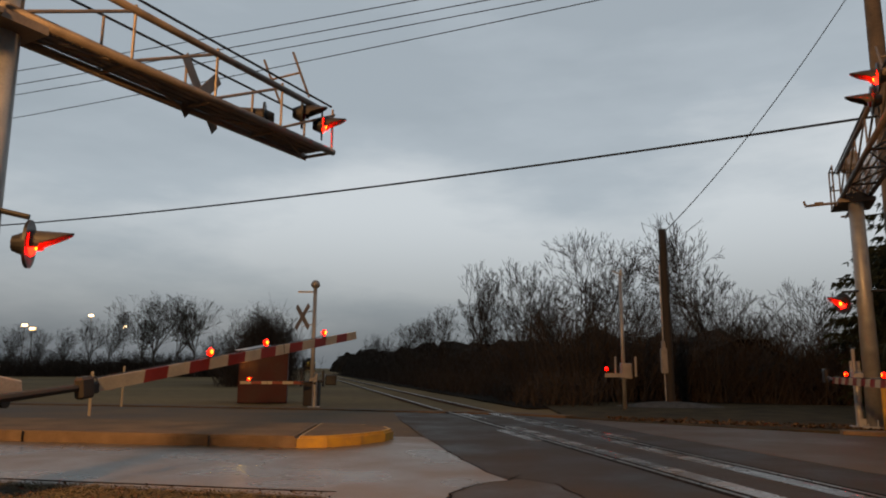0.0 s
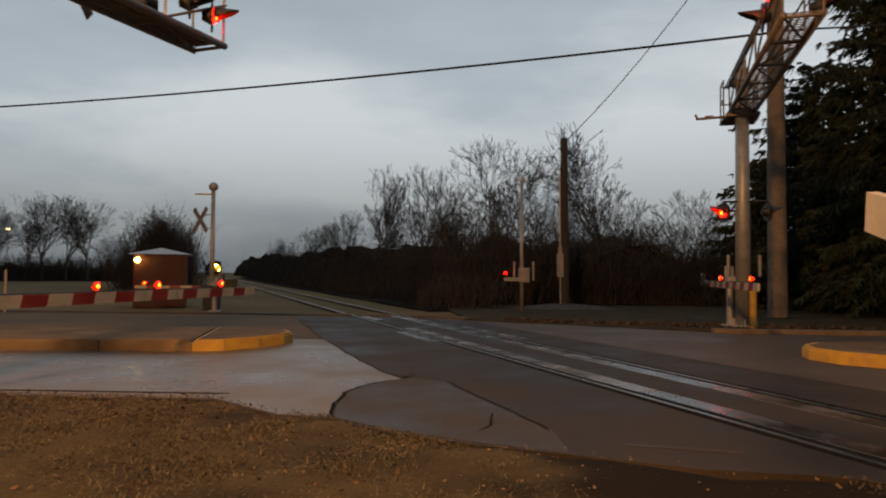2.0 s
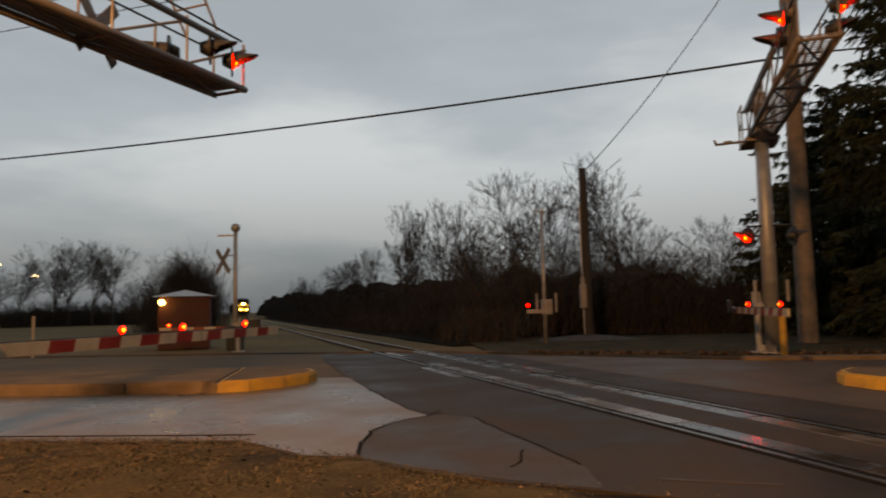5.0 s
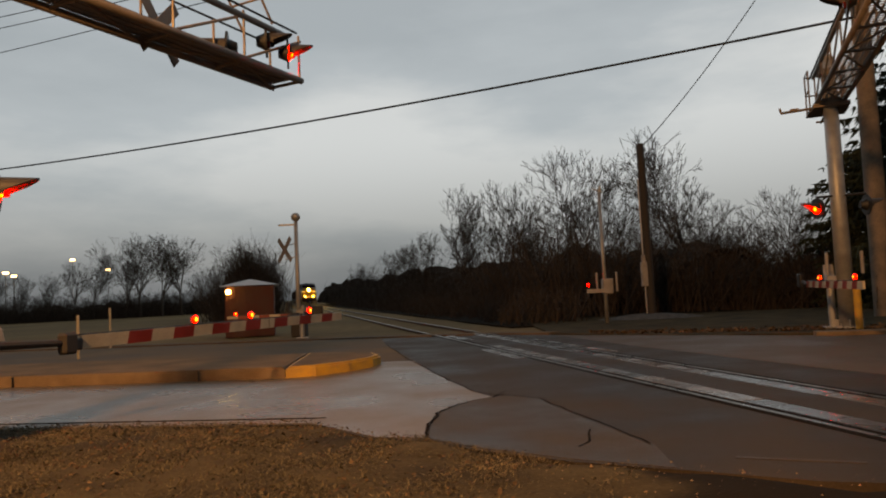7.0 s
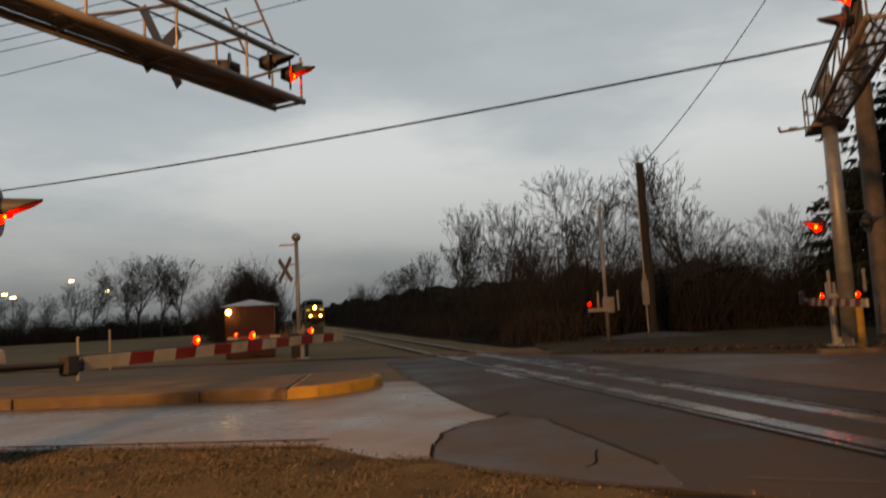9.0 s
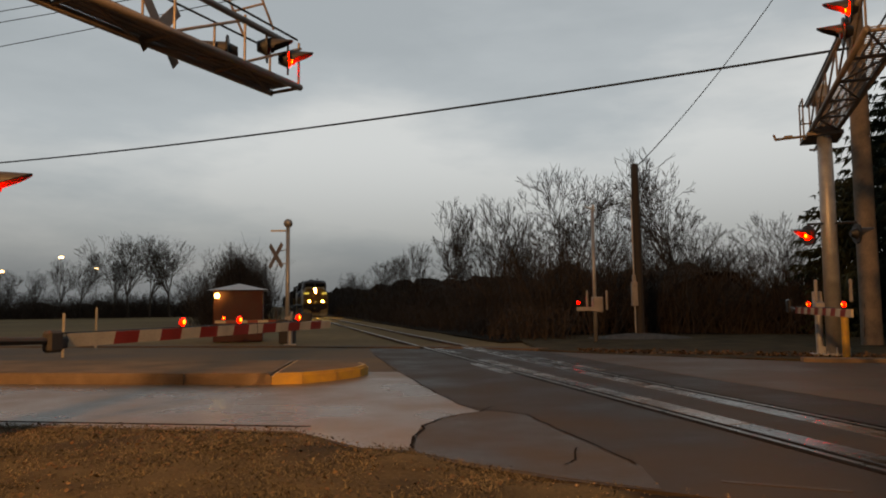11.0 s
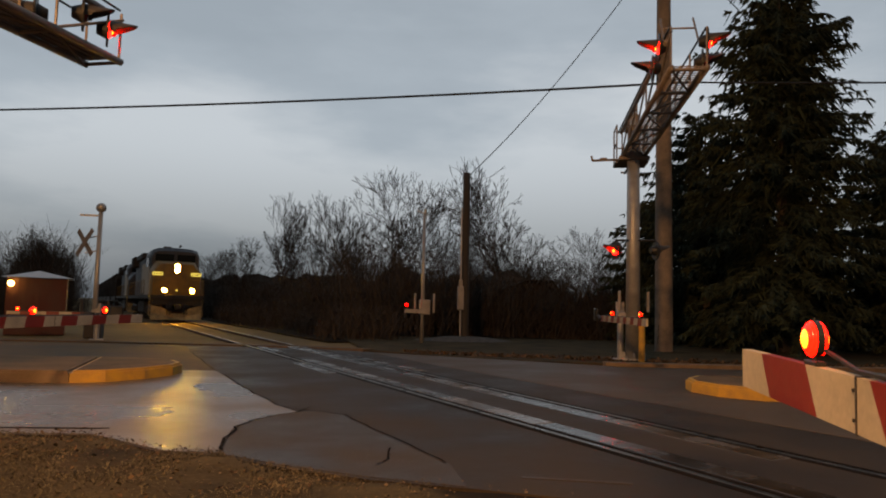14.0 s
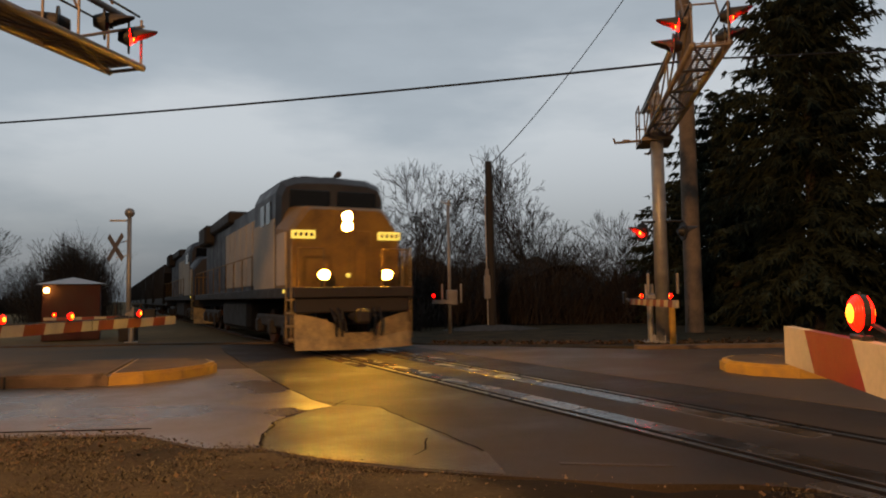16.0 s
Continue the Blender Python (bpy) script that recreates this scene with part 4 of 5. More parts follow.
# ---- the train ----
def locomotive(s0, nose_paint):
    t = thing("locomotive", on_track(s0), "dirty six-axle freight locomotive with yellow nose and lit headlights", "locomotive")
    L = 22.0
    # nose and cab
    bm = B()
    rings = []
    for y, half, shoulder, top, narrow in ((0.95, 1.40, 2.95, 3.58, 0.42), (1.2, 1.45, 3.05, 3.68, 0.36), (2.4, 1.50, 3.2, 3.8, 0.25)):
        out = [(-half, 1.62), (-half, shoulder), (-half + narrow, top - 0.05), (-half + narrow + 0.12, top), (half - narrow - 0.12, top), (half - narrow, top - 0.05), (half, shoulder), (half, 1.62)]
        rings.append([bm.verts.new((x, y, z)) for x, z in out])
    for p, q in zip(rings, rings[1:]):
        for k in range(8):
            bm.faces.new((p[k], p[(k + 1) % 8], q[(k + 1) % 8], q[k]))
    bm.faces.new(rings[0])
    bm.faces.new(list(reversed(rings[-1])))
    bmesh.ops.recalc_face_normals(bm, faces=bm.faces[:])
    nose = part("nose", bm, nose_paint, t, "dirty painted nose with sloped shoulders")
    part("nose_door", box(B(), (0.35, 0.94, 2.35), (0.6, 0.04, 1.4), bevel=0.015), nose_paint, nose)
    for x in (-1, 1):
        part("nose_side_panel", box(B(), (x * 1.475, 1.85, 2.35), (0.05, 1.0, 1.35), pose(0, 0, 0), bevel=0.01), M_LOCOGREY, nose, "dusty grey nose side")
        part("grab_rail", tube(B(), (x * 0.15 + 0.35, 0.88, 1.75), (x * 0.15 + 0.35, 0.88, 2.9), 0.015, n=6), M_LOCOYEL, nose)
    bm = B()
    rings = []
    for y, yb, half, roof, cut in ((2.12, 2.3, 1.40, 4.44, 0.42), (2.42, 2.45, 1.50, 4.66, 0.5), (5.4, 5.4, 1.50, 4.68, 0.5)):
        out = [(-half, 1.62), (-half, roof - cut), (-half + cut * 0.3, roof - cut * 0.35), (-half + cut, roof - 0.04), (0, roof), (half - cut, roof - 0.04), (half - cut * 0.3, roof - cut * 0.35), (half, roof - cut), (half, 1.62)]
        rings.append([bm.verts.new((x, yb if z < 2 else y, z)) for x, z in out])
    for p, q in zip(rings, rings[1:]):
        for k in range(9):
            bm.faces.new((p[k], p[(k + 1) % 9], q[(k + 1) % 9], q[k]))
    bm.faces.new(rings[0])
    bm.faces.new(list(reversed(rings[-1])))
    bmesh.ops.recalc_face_normals(bm, faces=bm.faces[:])
    cab = part("cab", bm, M_LOCOBLUE, t, "dark blue cab with rounded roof")
    for x in (-0.72, 0.72):
        bm = box(B(), (0, 0, 0), (1.1, 0.04, 0.5), bevel=0.01)
        ob = part("windshield", bm, M_GLASS, cab)
        ob.matrix_basis = pose(x * 0.9, 2.13, 3.98, 3, 0, 0)
    for x in (-1.53, 1.53):
        part("side_window", box(B(), (x * 0.99, 3.3, 3.7), (0.03, 0.55, 0.6), bevel=0.01), M_GLASS, cab)
        part("side_window", box(B(), (x * 0.99, 4.1, 3.7), (0.03, 0.55, 0.6), bevel=0.01), M_GLASS, cab)
        part("cab_side_panel", box(B(), (x * 0.985, 3.95, 2.55), (0.03, 2.85, 1.85)), M_LOCOGREY, cab, "dusty grey cab side")
    # long hood
    bm = B()
    extrude_x(bm, [(5.42, 1.62), (5.42, 4.45), (L - 1.2, 4.45), (L - 0.9, 4.2), (L - 0.9, 1.62)], -1.05, 1.05)
    hood = part("long_hood", bm, M_LOCOBLUE, t, "grimy dark engine hood")
    bm = B()
    box(bm, (0, 15.5, 4.62), (2.5, 6.0, 0.5), bevel=0.08)
    box(bm, (0, 19.4, 4.4), (3.0, 2.4, 0.9), bevel=0.1)
    box(bm, (0, 8.6, 4.5), (1.6, 3.2, 0.3), bevel=0.06)
    part("roof_radiator", bm, M_UNDER, hood, "dark radiator and fan housings")
    for k in range(11):
        for x in (-1.06, 1.06):
            part("hood_door", box(B(), (x, 6.3 + k * 1.25, 2.9), (0.03, 1.1, 2.2), bevel=0.008), M_LOCOGREY if k < 7 else M_LOCOBLUE, hood)
    # deck, sill, steps, pilot
    bm = B()
    box(bm, (0, L / 2, 1.48), (3.05, L - 0.5, 0.26), bevel=0.02)
    part("deck", bm, M_UNDER, t)
    bm = B()
    rows = []
    for x, y, top in ((-1.47, 0.38, 1.0), (-0.75, 0.14, 0.82), (-0.28, 0.02, 0.5), (0.28, 0.02, 0.5), (0.75, 0.14, 0.82), (1.47, 0.38, 1.0)):
        rows.append([bm.verts.new(v) for v in ((x, y - 0.1, 0.11), (x, y + 0.06, 0.5 * top), (x, y + 0.1, top), (x, y + 0.2, top), (x, y + 0.16, 0.5 * top), (x, y, 0.11))])
    for p, q in zip(rows, rows[1:]):
        for k in range(6):
            bm.faces.new((p[k], p[(k + 1) % 6], q[(k + 1) % 6], q[k]))
    bm.faces.new(rows[0])
    bm.faces.new(list(reversed(rows[-1])))
    bmesh.ops.recalc_face_normals(bm, faces=bm.faces[:])
    part("snow_plough", bm, M_PLOUGH, t, "scuffed pale yellow plough blade")
    for k, x in enumerate((-0.62, -0.46, 0.46, 0.62)):
        part("air_hose", tube(tube(B(), (x, 0.3, 1.1), (x * 0.95, 0.02, 0.8), 0.028, n=6), (x * 0.95, 0.02, 0.8), (x * 0.9, 0.06, 0.42), 0.028, n=6), M_RUBBER, t)
    for x in (-1.53, 1.53):
        part("deck_lamp", tube(B(), (x, 1.25, 1.52), (x * 1.02, 1.25, 1.52), 0.05, n=10), M_NUMBER, t, "small lit step lamp")
    part("horn", tube(B(), (0.3, 3.0, 4.78), (0.3, 2.6, 4.8), 0.05, 0.09, 8), M_UNDER, t)
    part("antenna", box(B(), (-0.4, 3.4, 4.72), (0.5, 0.6, 0.12), bevel=0.03), M_UNDER, t)
    bm = B()
    box(bm, (0, 0.5, 1.18), (2.9, 0.3, 0.4), bevel=0.03)
    part("pilot_beam", bm, M_UNDER, t)
    bm = B()
    tube(bm, (0, 0.6, 0.9), (0, -0.15, 0.9), 0.11, n=10)
    box(bm, (0, -0.25, 0.9), (0.32, 0.36, 0.36), bevel=0.06)
    for x in (-0.5, -0.35, 0.35, 0.5):
        tube(bm, (x, 0.3, 1.05), (x * 0.8, 0.1, 0.5), 0.03, n=6)
    part("coupler", bm, M_UNDER, t)
    for x in (-1.3, 1.3):
        bm = B()
        for k in range(4):
            box(bm, (x, 0.75, 0.35 + 0.32 * k), (0.5, 0.5, 0.04))
        for dy in (0.48, 1.02):
            tube(bm, (x + 0.24 * (1 if x > 0 else -1), dy, 0.3), (x + 0.24 * (1 if x > 0 else -1), dy, 2.6), 0.02, n=6)
        part("step_ladder", bm, M_PLOUGH, t, "yellow-edged boarding steps")
        bm = B()
        y = 5.8
        while y < L - 0.5:
            tube(bm, (x * 1.16, y, 1.6), (x * 1.16, y, 2.65), 0.018, n=5)
            y += 1.8
        tube(bm, (x * 1.16, 5.8, 2.65), (x * 1.16, L - 0.6, 2.65), 0.02, n=5)
        part("handrail", bm, M_LOCOYEL, t)
    for a, b in ((-1.4, -0.75), (0.75, 1.4)):
        bm = B()
        tube(bm, (a, 0.4, 1.6), (a, 0.4, 2.55), 0.02, n=6)
        tube(bm, (b, 0.4, 1.6), (b, 0.4, 2.55), 0.02, n=6)
        tube(bm, (a, 0.4, 2.55), (b, 0.4, 2.55), 0.02, n=6)
        part("front_handrail", bm, M_LOCOYEL, t)
    # fuel tank, trucks
    part("fuel_tank", box(B(), (0, L / 2, 0.8), (2.5, 5.6, 1.05), bevel=0.15), M_UNDER, t)
    for yc in (4.2, L - 4.2):
        bm = B()
        for x in (-1.15, 1.15):
            box(bm, (x, yc, 0.72), (0.14, 4.9, 0.36), bevel=0.06)
            for k in (-1.85, 0, 1.85):
                box(bm, (x * 1.06, yc + k, 0.55), (0.22, 0.42, 0.42), bevel=0.05)
        truck = part("truck_frame", bm, M_UNDER, t, "grimy bogie side frame")
        for k in (-1.85, 0, 1.85):
            bm = B()
            for x in (-0.75, 0.75):
                tube(bm, (x - 0.07, 0, 0), (x + 0.07, 0, 0), 0.52, n=24)
            tube(bm, (-0.7, 0, 0), (0.7, 0, 0), 0.09, n=8)
            wl_ = part("wheelset", bm, M_RUST, truck)
            wl_.matrix_basis = pose(0, yc + k, 0.52)
    return t


def lamp_barrel(bm, c, r, y0, y1):
    """A short open tube round a lamp, along y."""
    rows = []
    for k in range(18):
        a = k * math.pi / 9
        rows.append([bm.verts.new((c[0] + q * math.cos(a), y, c[1] + q * math.sin(a))) for q, y in ((r, y0), (r, y1), (r + 0.02, y1), (r + 0.02, y0))])
    for k in range(18):
        p, q = rows[k], rows[(k + 1) % 18]
        for n in range(4):
            bm.faces.new((p[n], p[(n + 1) % 4], q[(n + 1) % 4], q[n]))
    bmesh.ops.recalc_face_normals(bm, faces=bm.faces[:])
    return bm


def loco_lights(t):
    case = part("headlight_case", box(B(), (0, 1.02, 3.285), (0.36, 0.2, 0.62), bevel=0.05), M_UNDER, t)
    for z in (3.16, 3.41):
        part("lamp_barrel", lamp_barrel(B(), (0, z), 0.125, 0.88, 0.93), M_UNDER, case)
        part("headlight_lens", tube(B(), (0, 0.93, z), (0, 0.895, z), 0.121, n=20), M_HEAD, case, "glaring warm headlight")
    for x in (-0.74, 0.88):
        case = part("ditch_light", box(B(), (x, 0.55, 1.91), (0.28, 0.2, 0.3), bevel=0.04), M_UNDER, t)
        part("lamp_barrel", lamp_barrel(B(), (x, 1.91), 0.132, 0.42, 0.46), M_UNDER, case)
        part("ditch_light_lens", tube(B(), (x, 0.46, 1.91), (x, 0.43, 1.91), 0.127, n=20), M_DITCH, case, "glaring warm ditch light")
        part("ditch_bracket", tube(B(), (x, 0.6, 1.6), (x, 0.6, 1.83), 0.04, n=8), M_UNDER, case)
    bm = B()
    r = bmesh.ops.create_uvsphere(bm, u_segments=12, v_segments=8, radius=0.06)["verts"]
    xf(bm, r, Matrix.Translation((0.02, 0.92, 1.91)))
    part("step_light", bm, M_NUMBER, t, "small lit lamp on the nose")
    for x in (-1.13, 1.13):
        b = part("number_board", box(B(), (x, 0.93, 2.93), (0.6, 0.07, 0.21), bevel=0.01), M_NUMBER, t, "lit yellow number board")
        for k in range(4):
            part("number_bar", box(B(), (x - 0.2 + 0.133 * k, 0.892, 2.93), (0.07, 0.008, 0.10)), M_UNDER, b, "dark bar")


def freight_car(s0, label):
    t = thing("hopper_car", on_track(s0), label, "freight car", "freight cars")
    L = 16.5
    bm = B()
    extrude_x(bm, [(0.6, 3.6), (0.6, 4.3), (L - 0.6, 4.3), (L - 0.6, 3.6), (L - 2.6, 1.1), (2.6, 1.1)], -1.5, 1.5)
    body = part("body", bm, M_UNDER, t)
    for k in range(11):
        for x in (-1.53, 1.53):
            part("side_post", box(B(), (x, 1.6 + k * 1.33, 2.9), (0.08, 0.1, 2.7)), M_UNDER, body)
    part("sill", box(B(), (0, L / 2, 1.1), (2.6, L, 0.3)), M_UNDER, t)
    for yc in (2.2, L - 2.2):
        for k in (-0.9, 0.9):
            bm = B()
            for x in (-0.75, 0.75):
                tube(bm, (x - 0.07, 0, 0), (x + 0.07, 0, 0), 0.42, n=20)
            tube(bm, (-0.9, 0, 0), (0.9, 0, 0), 0.08, n=8)
            w = part("wheelset", bm, M_RUST, t)
            w.matrix_basis = pose(0, yc + k, 0.42)
        for x in (-1.0, 1.0):
            part("truck_frame", box(B(), (x, yc, 0.55), (0.14, 2.4, 0.3), bevel=0.05), M_UNDER, t)
    return t


# ---- trees ----
def bare_tree_data(seed, h, spread, trunk_r, levels=5):
    """A bare broadleaf tree: sticks of the limbs and sticks of the twigs. Limbs rise and fork again and again."""
    rng = random.Random(seed)
    limbs, twigs = [], []

    def aside(d, amount):
        a = rng.uniform(0, 6.28)
        side = d.orthogonal().normalized()
        side.rotate(Matrix.Rotation(a, 3, d))
        return (d + side * amount + Vector((0, 0, 0.14))).normalized()

    def grow(p, d, ln, r, lvl):
        n = 4 if lvl < 2 else 3 if lvl < 5 else 2
        for k in range(n):
            d = (d + Vector((rng.uniform(-1, 1), rng.uniform(-1, 1), rng.uniform(-0.3, 0.7))) * (0.10 if lvl < 3 else 0.06)).normalized()
            q = p + d * (ln / n)
            r2 = r * (0.9 if lvl < 2 else 0.8)
            (limbs if lvl < 3 else twigs).append((p[:], q[:], r, r2))
            p, r = q, r2
            if 0 < lvl < levels and k < n - 1 and rng.random() < 0.75:
                grow(p, aside(d, spread * rng.uniform(0.8, 1.3)), ln * rng.uniform(0.38, 0.58), r * 0.5, lvl + 1 if lvl < 3 else lvl + 2)
        if lvl < levels:
            forks = rng.choice((4, 5)) if lvl == 0 else rng.choice((2, 2, 3))
            for c in range(forks):
                grow(p, aside(d, spread * rng.uniform(0.35, 0.85)), ln * rng.uniform(0.60, 0.80) * (1.3 if lvl == 0 else 1), r * (0.6 if lvl == 0 else 0.7), lvl + 1)

    grow(Vector((0, 0, -0.2)), Vector((0, 0, 1)), h * 0.24, trunk_r * 1.2, 0)
    top = max(q[2] for _, q, _, _ in limbs + twigs)
    f = h / top
    out = []
    for group, thin in ((limbs, 0.028), (twigs, 0.0135)):
        out.append([(tuple(c * f for c in p), tuple(c * f for c in q), max(r, thin), max(r2, thin * 0.8)) for p, q, r, r2 in group])
    return out


def bare_tree(seed, m, h, spread, trunk_r, label, levels=5):
    t = thing("bare_tree", m, label, "tree", "bare trees")
    limbs, twigs = bare_tree_data(seed, h, spread, trunk_r, levels)
    for name, sticks, n, material in (("trunk", limbs, 5, M_BARK), ("crown", twigs, 3, M_TWIG)):
        p0, p1, r0, r1 = zip(*sticks)
        v, f = segments(p0, p1, r0, r1, n)
        raw(name, v.tolist(), f.tolist(), material, t)
    return t


def spruce(m, h, width, label, seed, bare=0.08, slim=0.42, dense=1.0):
    """A spruce: whorls of uneven boughs, each a spine hung with fine drooping sprays."""
    t = thing("spruce_tree", m, label, "tree", "spruce trees")
    part("trunk", tube(B(), (0, 0, -0.2), (0, 0, h * 0.97), 0.02 * h, 0.02, 9), M_BARK, t)
    rng = np.random.RandomState(seed)
    P0, P1, W = [], [], []
    levels = int(h * 3.4)
    for k in range(levels):
        f = k / levels
        z = h * (bare + (0.985 - bare) * f)
        reach = width * (1 - f) ** slim * (1 - 0.35 * max(0.0, 0.25 - f)) + 0.10
        for b in range(int((13 if f < 0.85 else 8) * dense)):
            a = rng.uniform(0, 6.28)
            lump = 0.90 + 0.30 * noise.noise((math.cos(a) * 1.3 + seed, math.sin(a) * 1.3, z * 0.45))
            ln = reach * lump * (rng.uniform(0.45, 1.0) if rng.rand() < 0.88 else rng.uniform(1.0, 1.13))
            up = 0.36 * f - 0.16 + rng.uniform(-0.12, 0.12)
            steps = max(3, int(ln / 0.14))
            g = np.sort(rng.uniform(0.05, 1.0, steps)) ** 0.85
            rr = ln * g
            zz = z + up * rr - 0.25 * ln * g * g * (1 - 0.7 * f) + 0.16 * ln * np.maximum(0, g - 0.7)
            bend = a + 0.25 * rng.randn() * g
            p = np.stack([np.cos(bend) * rr, np.sin(bend) * rr, zz], 1)
            for sgn in (-1, 1, 0):
                tw = bend + sgn * rng.uniform(0.5, 1.2, steps)
                l2 = (0.20 + 0.34 * (1 - g)) * min(1.0, 0.35 + ln * 0.4) * rng.uniform(0.6, 1.4, steps)
                drop = rng.uniform(-0.1, 1.3, steps) if sgn else rng.uniform(0.0, 1.6, steps)
                tw = tw + rng.uniform(-0.5, 0.5, steps)
                q = p + np.stack([np.cos(tw) * l2, np.sin(tw) * l2, -drop * l2], 1)
                P0.append(p)
                P1.append(q)
                W.append(rng.uniform(0.028, 0.065, steps))
    P0, P1, W = np.concatenate(P0), np.concatenate(P1), np.concatenate(W)
    v, f = segments(P0, P1, W, W * 0.2, 3)
    raw("crown", v.tolist(), f.tolist(), M_NEEDLE, t)
    return t


def brush(name, seed, places, label, n_stem=7, leaning=0.9):
    """A thicket of bare shrubs as one mesh. places: x, y, height."""
    rng = np.random.RandomState(seed)
    P = np.array(places)
    m = len(P)
    S0, S1, R = [], [], []
    base = np.repeat(P, n_stem, 0)
    k = len(base)
    a, lean = rng.uniform(0, 6.28, k), rng.uniform(0.05, leaning, k)
    hgt = base[:, 2] * rng.uniform(0.55, 1.1, k)
    b0 = np.stack([base[:, 0] + rng.normal(0, 0.5, k), base[:, 1] + rng.normal(0, 0.5, k), np.full(k, -0.1)], 1)
    tip = b0 + np.stack([np.cos(a) * lean * hgt, np.sin(a) * lean * hgt, hgt], 1)
    S0.append(b0), S1.append(tip), R.append(rng.uniform(0.012, 0.03, k))
    for j in range(5):
        f = rng.uniform(0.2, 0.97, k)[:, None]
        p = b0 + (tip - b0) * f
        a2 = rng.uniform(0, 6.28, k)
        ln = hgt * rng.uniform(0.12, 0.34, k)
        q = p + np.stack([np.cos(a2) * ln * 0.7, np.sin(a2) * ln * 0.7, ln * rng.uniform(0.2, 1.0, k)], 1)
        S0.append(p), S1.append(q), R.append(rng.uniform(0.008, 0.02, k))
        if j < 3:
            a3 = rng.uniform(0, 6.28, k)
            q2 = q + np.stack([np.cos(a3) * ln * 0.4, np.sin(a3) * ln * 0.4, ln * rng.uniform(0.1, 0.7, k)], 1)
            S0.append((p + q) / 2), S1.append(q2), R.append(rng.uniform(0.006, 0.014, k))
    S0, S1, R = np.concatenate(S0), np.concatenate(S1), np.concatenate(R)
    v, f = segments(S0, S1, R, R * 0.5, 3)
    return tagged(raw(name, v.tolist(), f.tolist(), M_TWIG), label, "thicket", kind="stuff")


def undergrowth(name, pts, seed, label):
    """A lumpy low mass of brambles: a ridge along pts (x, y, height, half width)."""
    bm = B()
    rows = []
    fine = []
    for (a, b) in zip(pts, pts[1:]):
        n = max(2, int(math.dist(a[:2], b[:2]) / 0.9))
        fine += [tuple(a[i] + (b[i] - a[i]) * k / n for i in range(4)) for k in range(n)]
    fine.append(pts[-1])
    for i, (x, y, h, w) in enumerate(fine):
        q = fine[min(i + 1, len(fine) - 1)]
        p = fine[max(i - 1, 0)]
        d = Vector((q[0] - p[0], q[1] - p[1], 0)).normalized()
        s = Vector((-d.y, d.x, 0))
        row = []
        for k in range(9):
            g = k / 8 * 2 - 1
            z = h * max(0, 1 - g * g) ** 0.5 * (0.72 + 0.75 * noise.noise((x * 0.22, y * 0.22, g + seed)) + 0.35 * noise.noise((x * 0.7, y * 0.7, g * 3)) + 0.2 * noise.noise((x * 2.1, y * 2.1, g * 6)))
            c = Vector((x, y, z - 0.15)) + s * (g * w * (1 + 0.25 * noise.noise((x * 0.8, y * 0.8, seed))))
            row.append(bm.verts.new(c))
        rows.append(row)
    for a, b in zip(rows, rows[1:]):
        for k in range(8):
            bm.faces.new((a[k], a[k + 1], b[k + 1], b[k]))
    return tagged(part(name, bm, M_BRAMBLE), label, "undergrowth", kind="stuff")


M_BRAMBLE = mat("bramble_mass", (0.058, 0.045, 0.033), 0.95, other=(0.016, 0.0125, 0.010), scale=2.5, fine=14, bump=1.0, spec=0.05)


def polar(az, d):
    return d * math.sin(radians(az)), d * math.cos(radians(az))


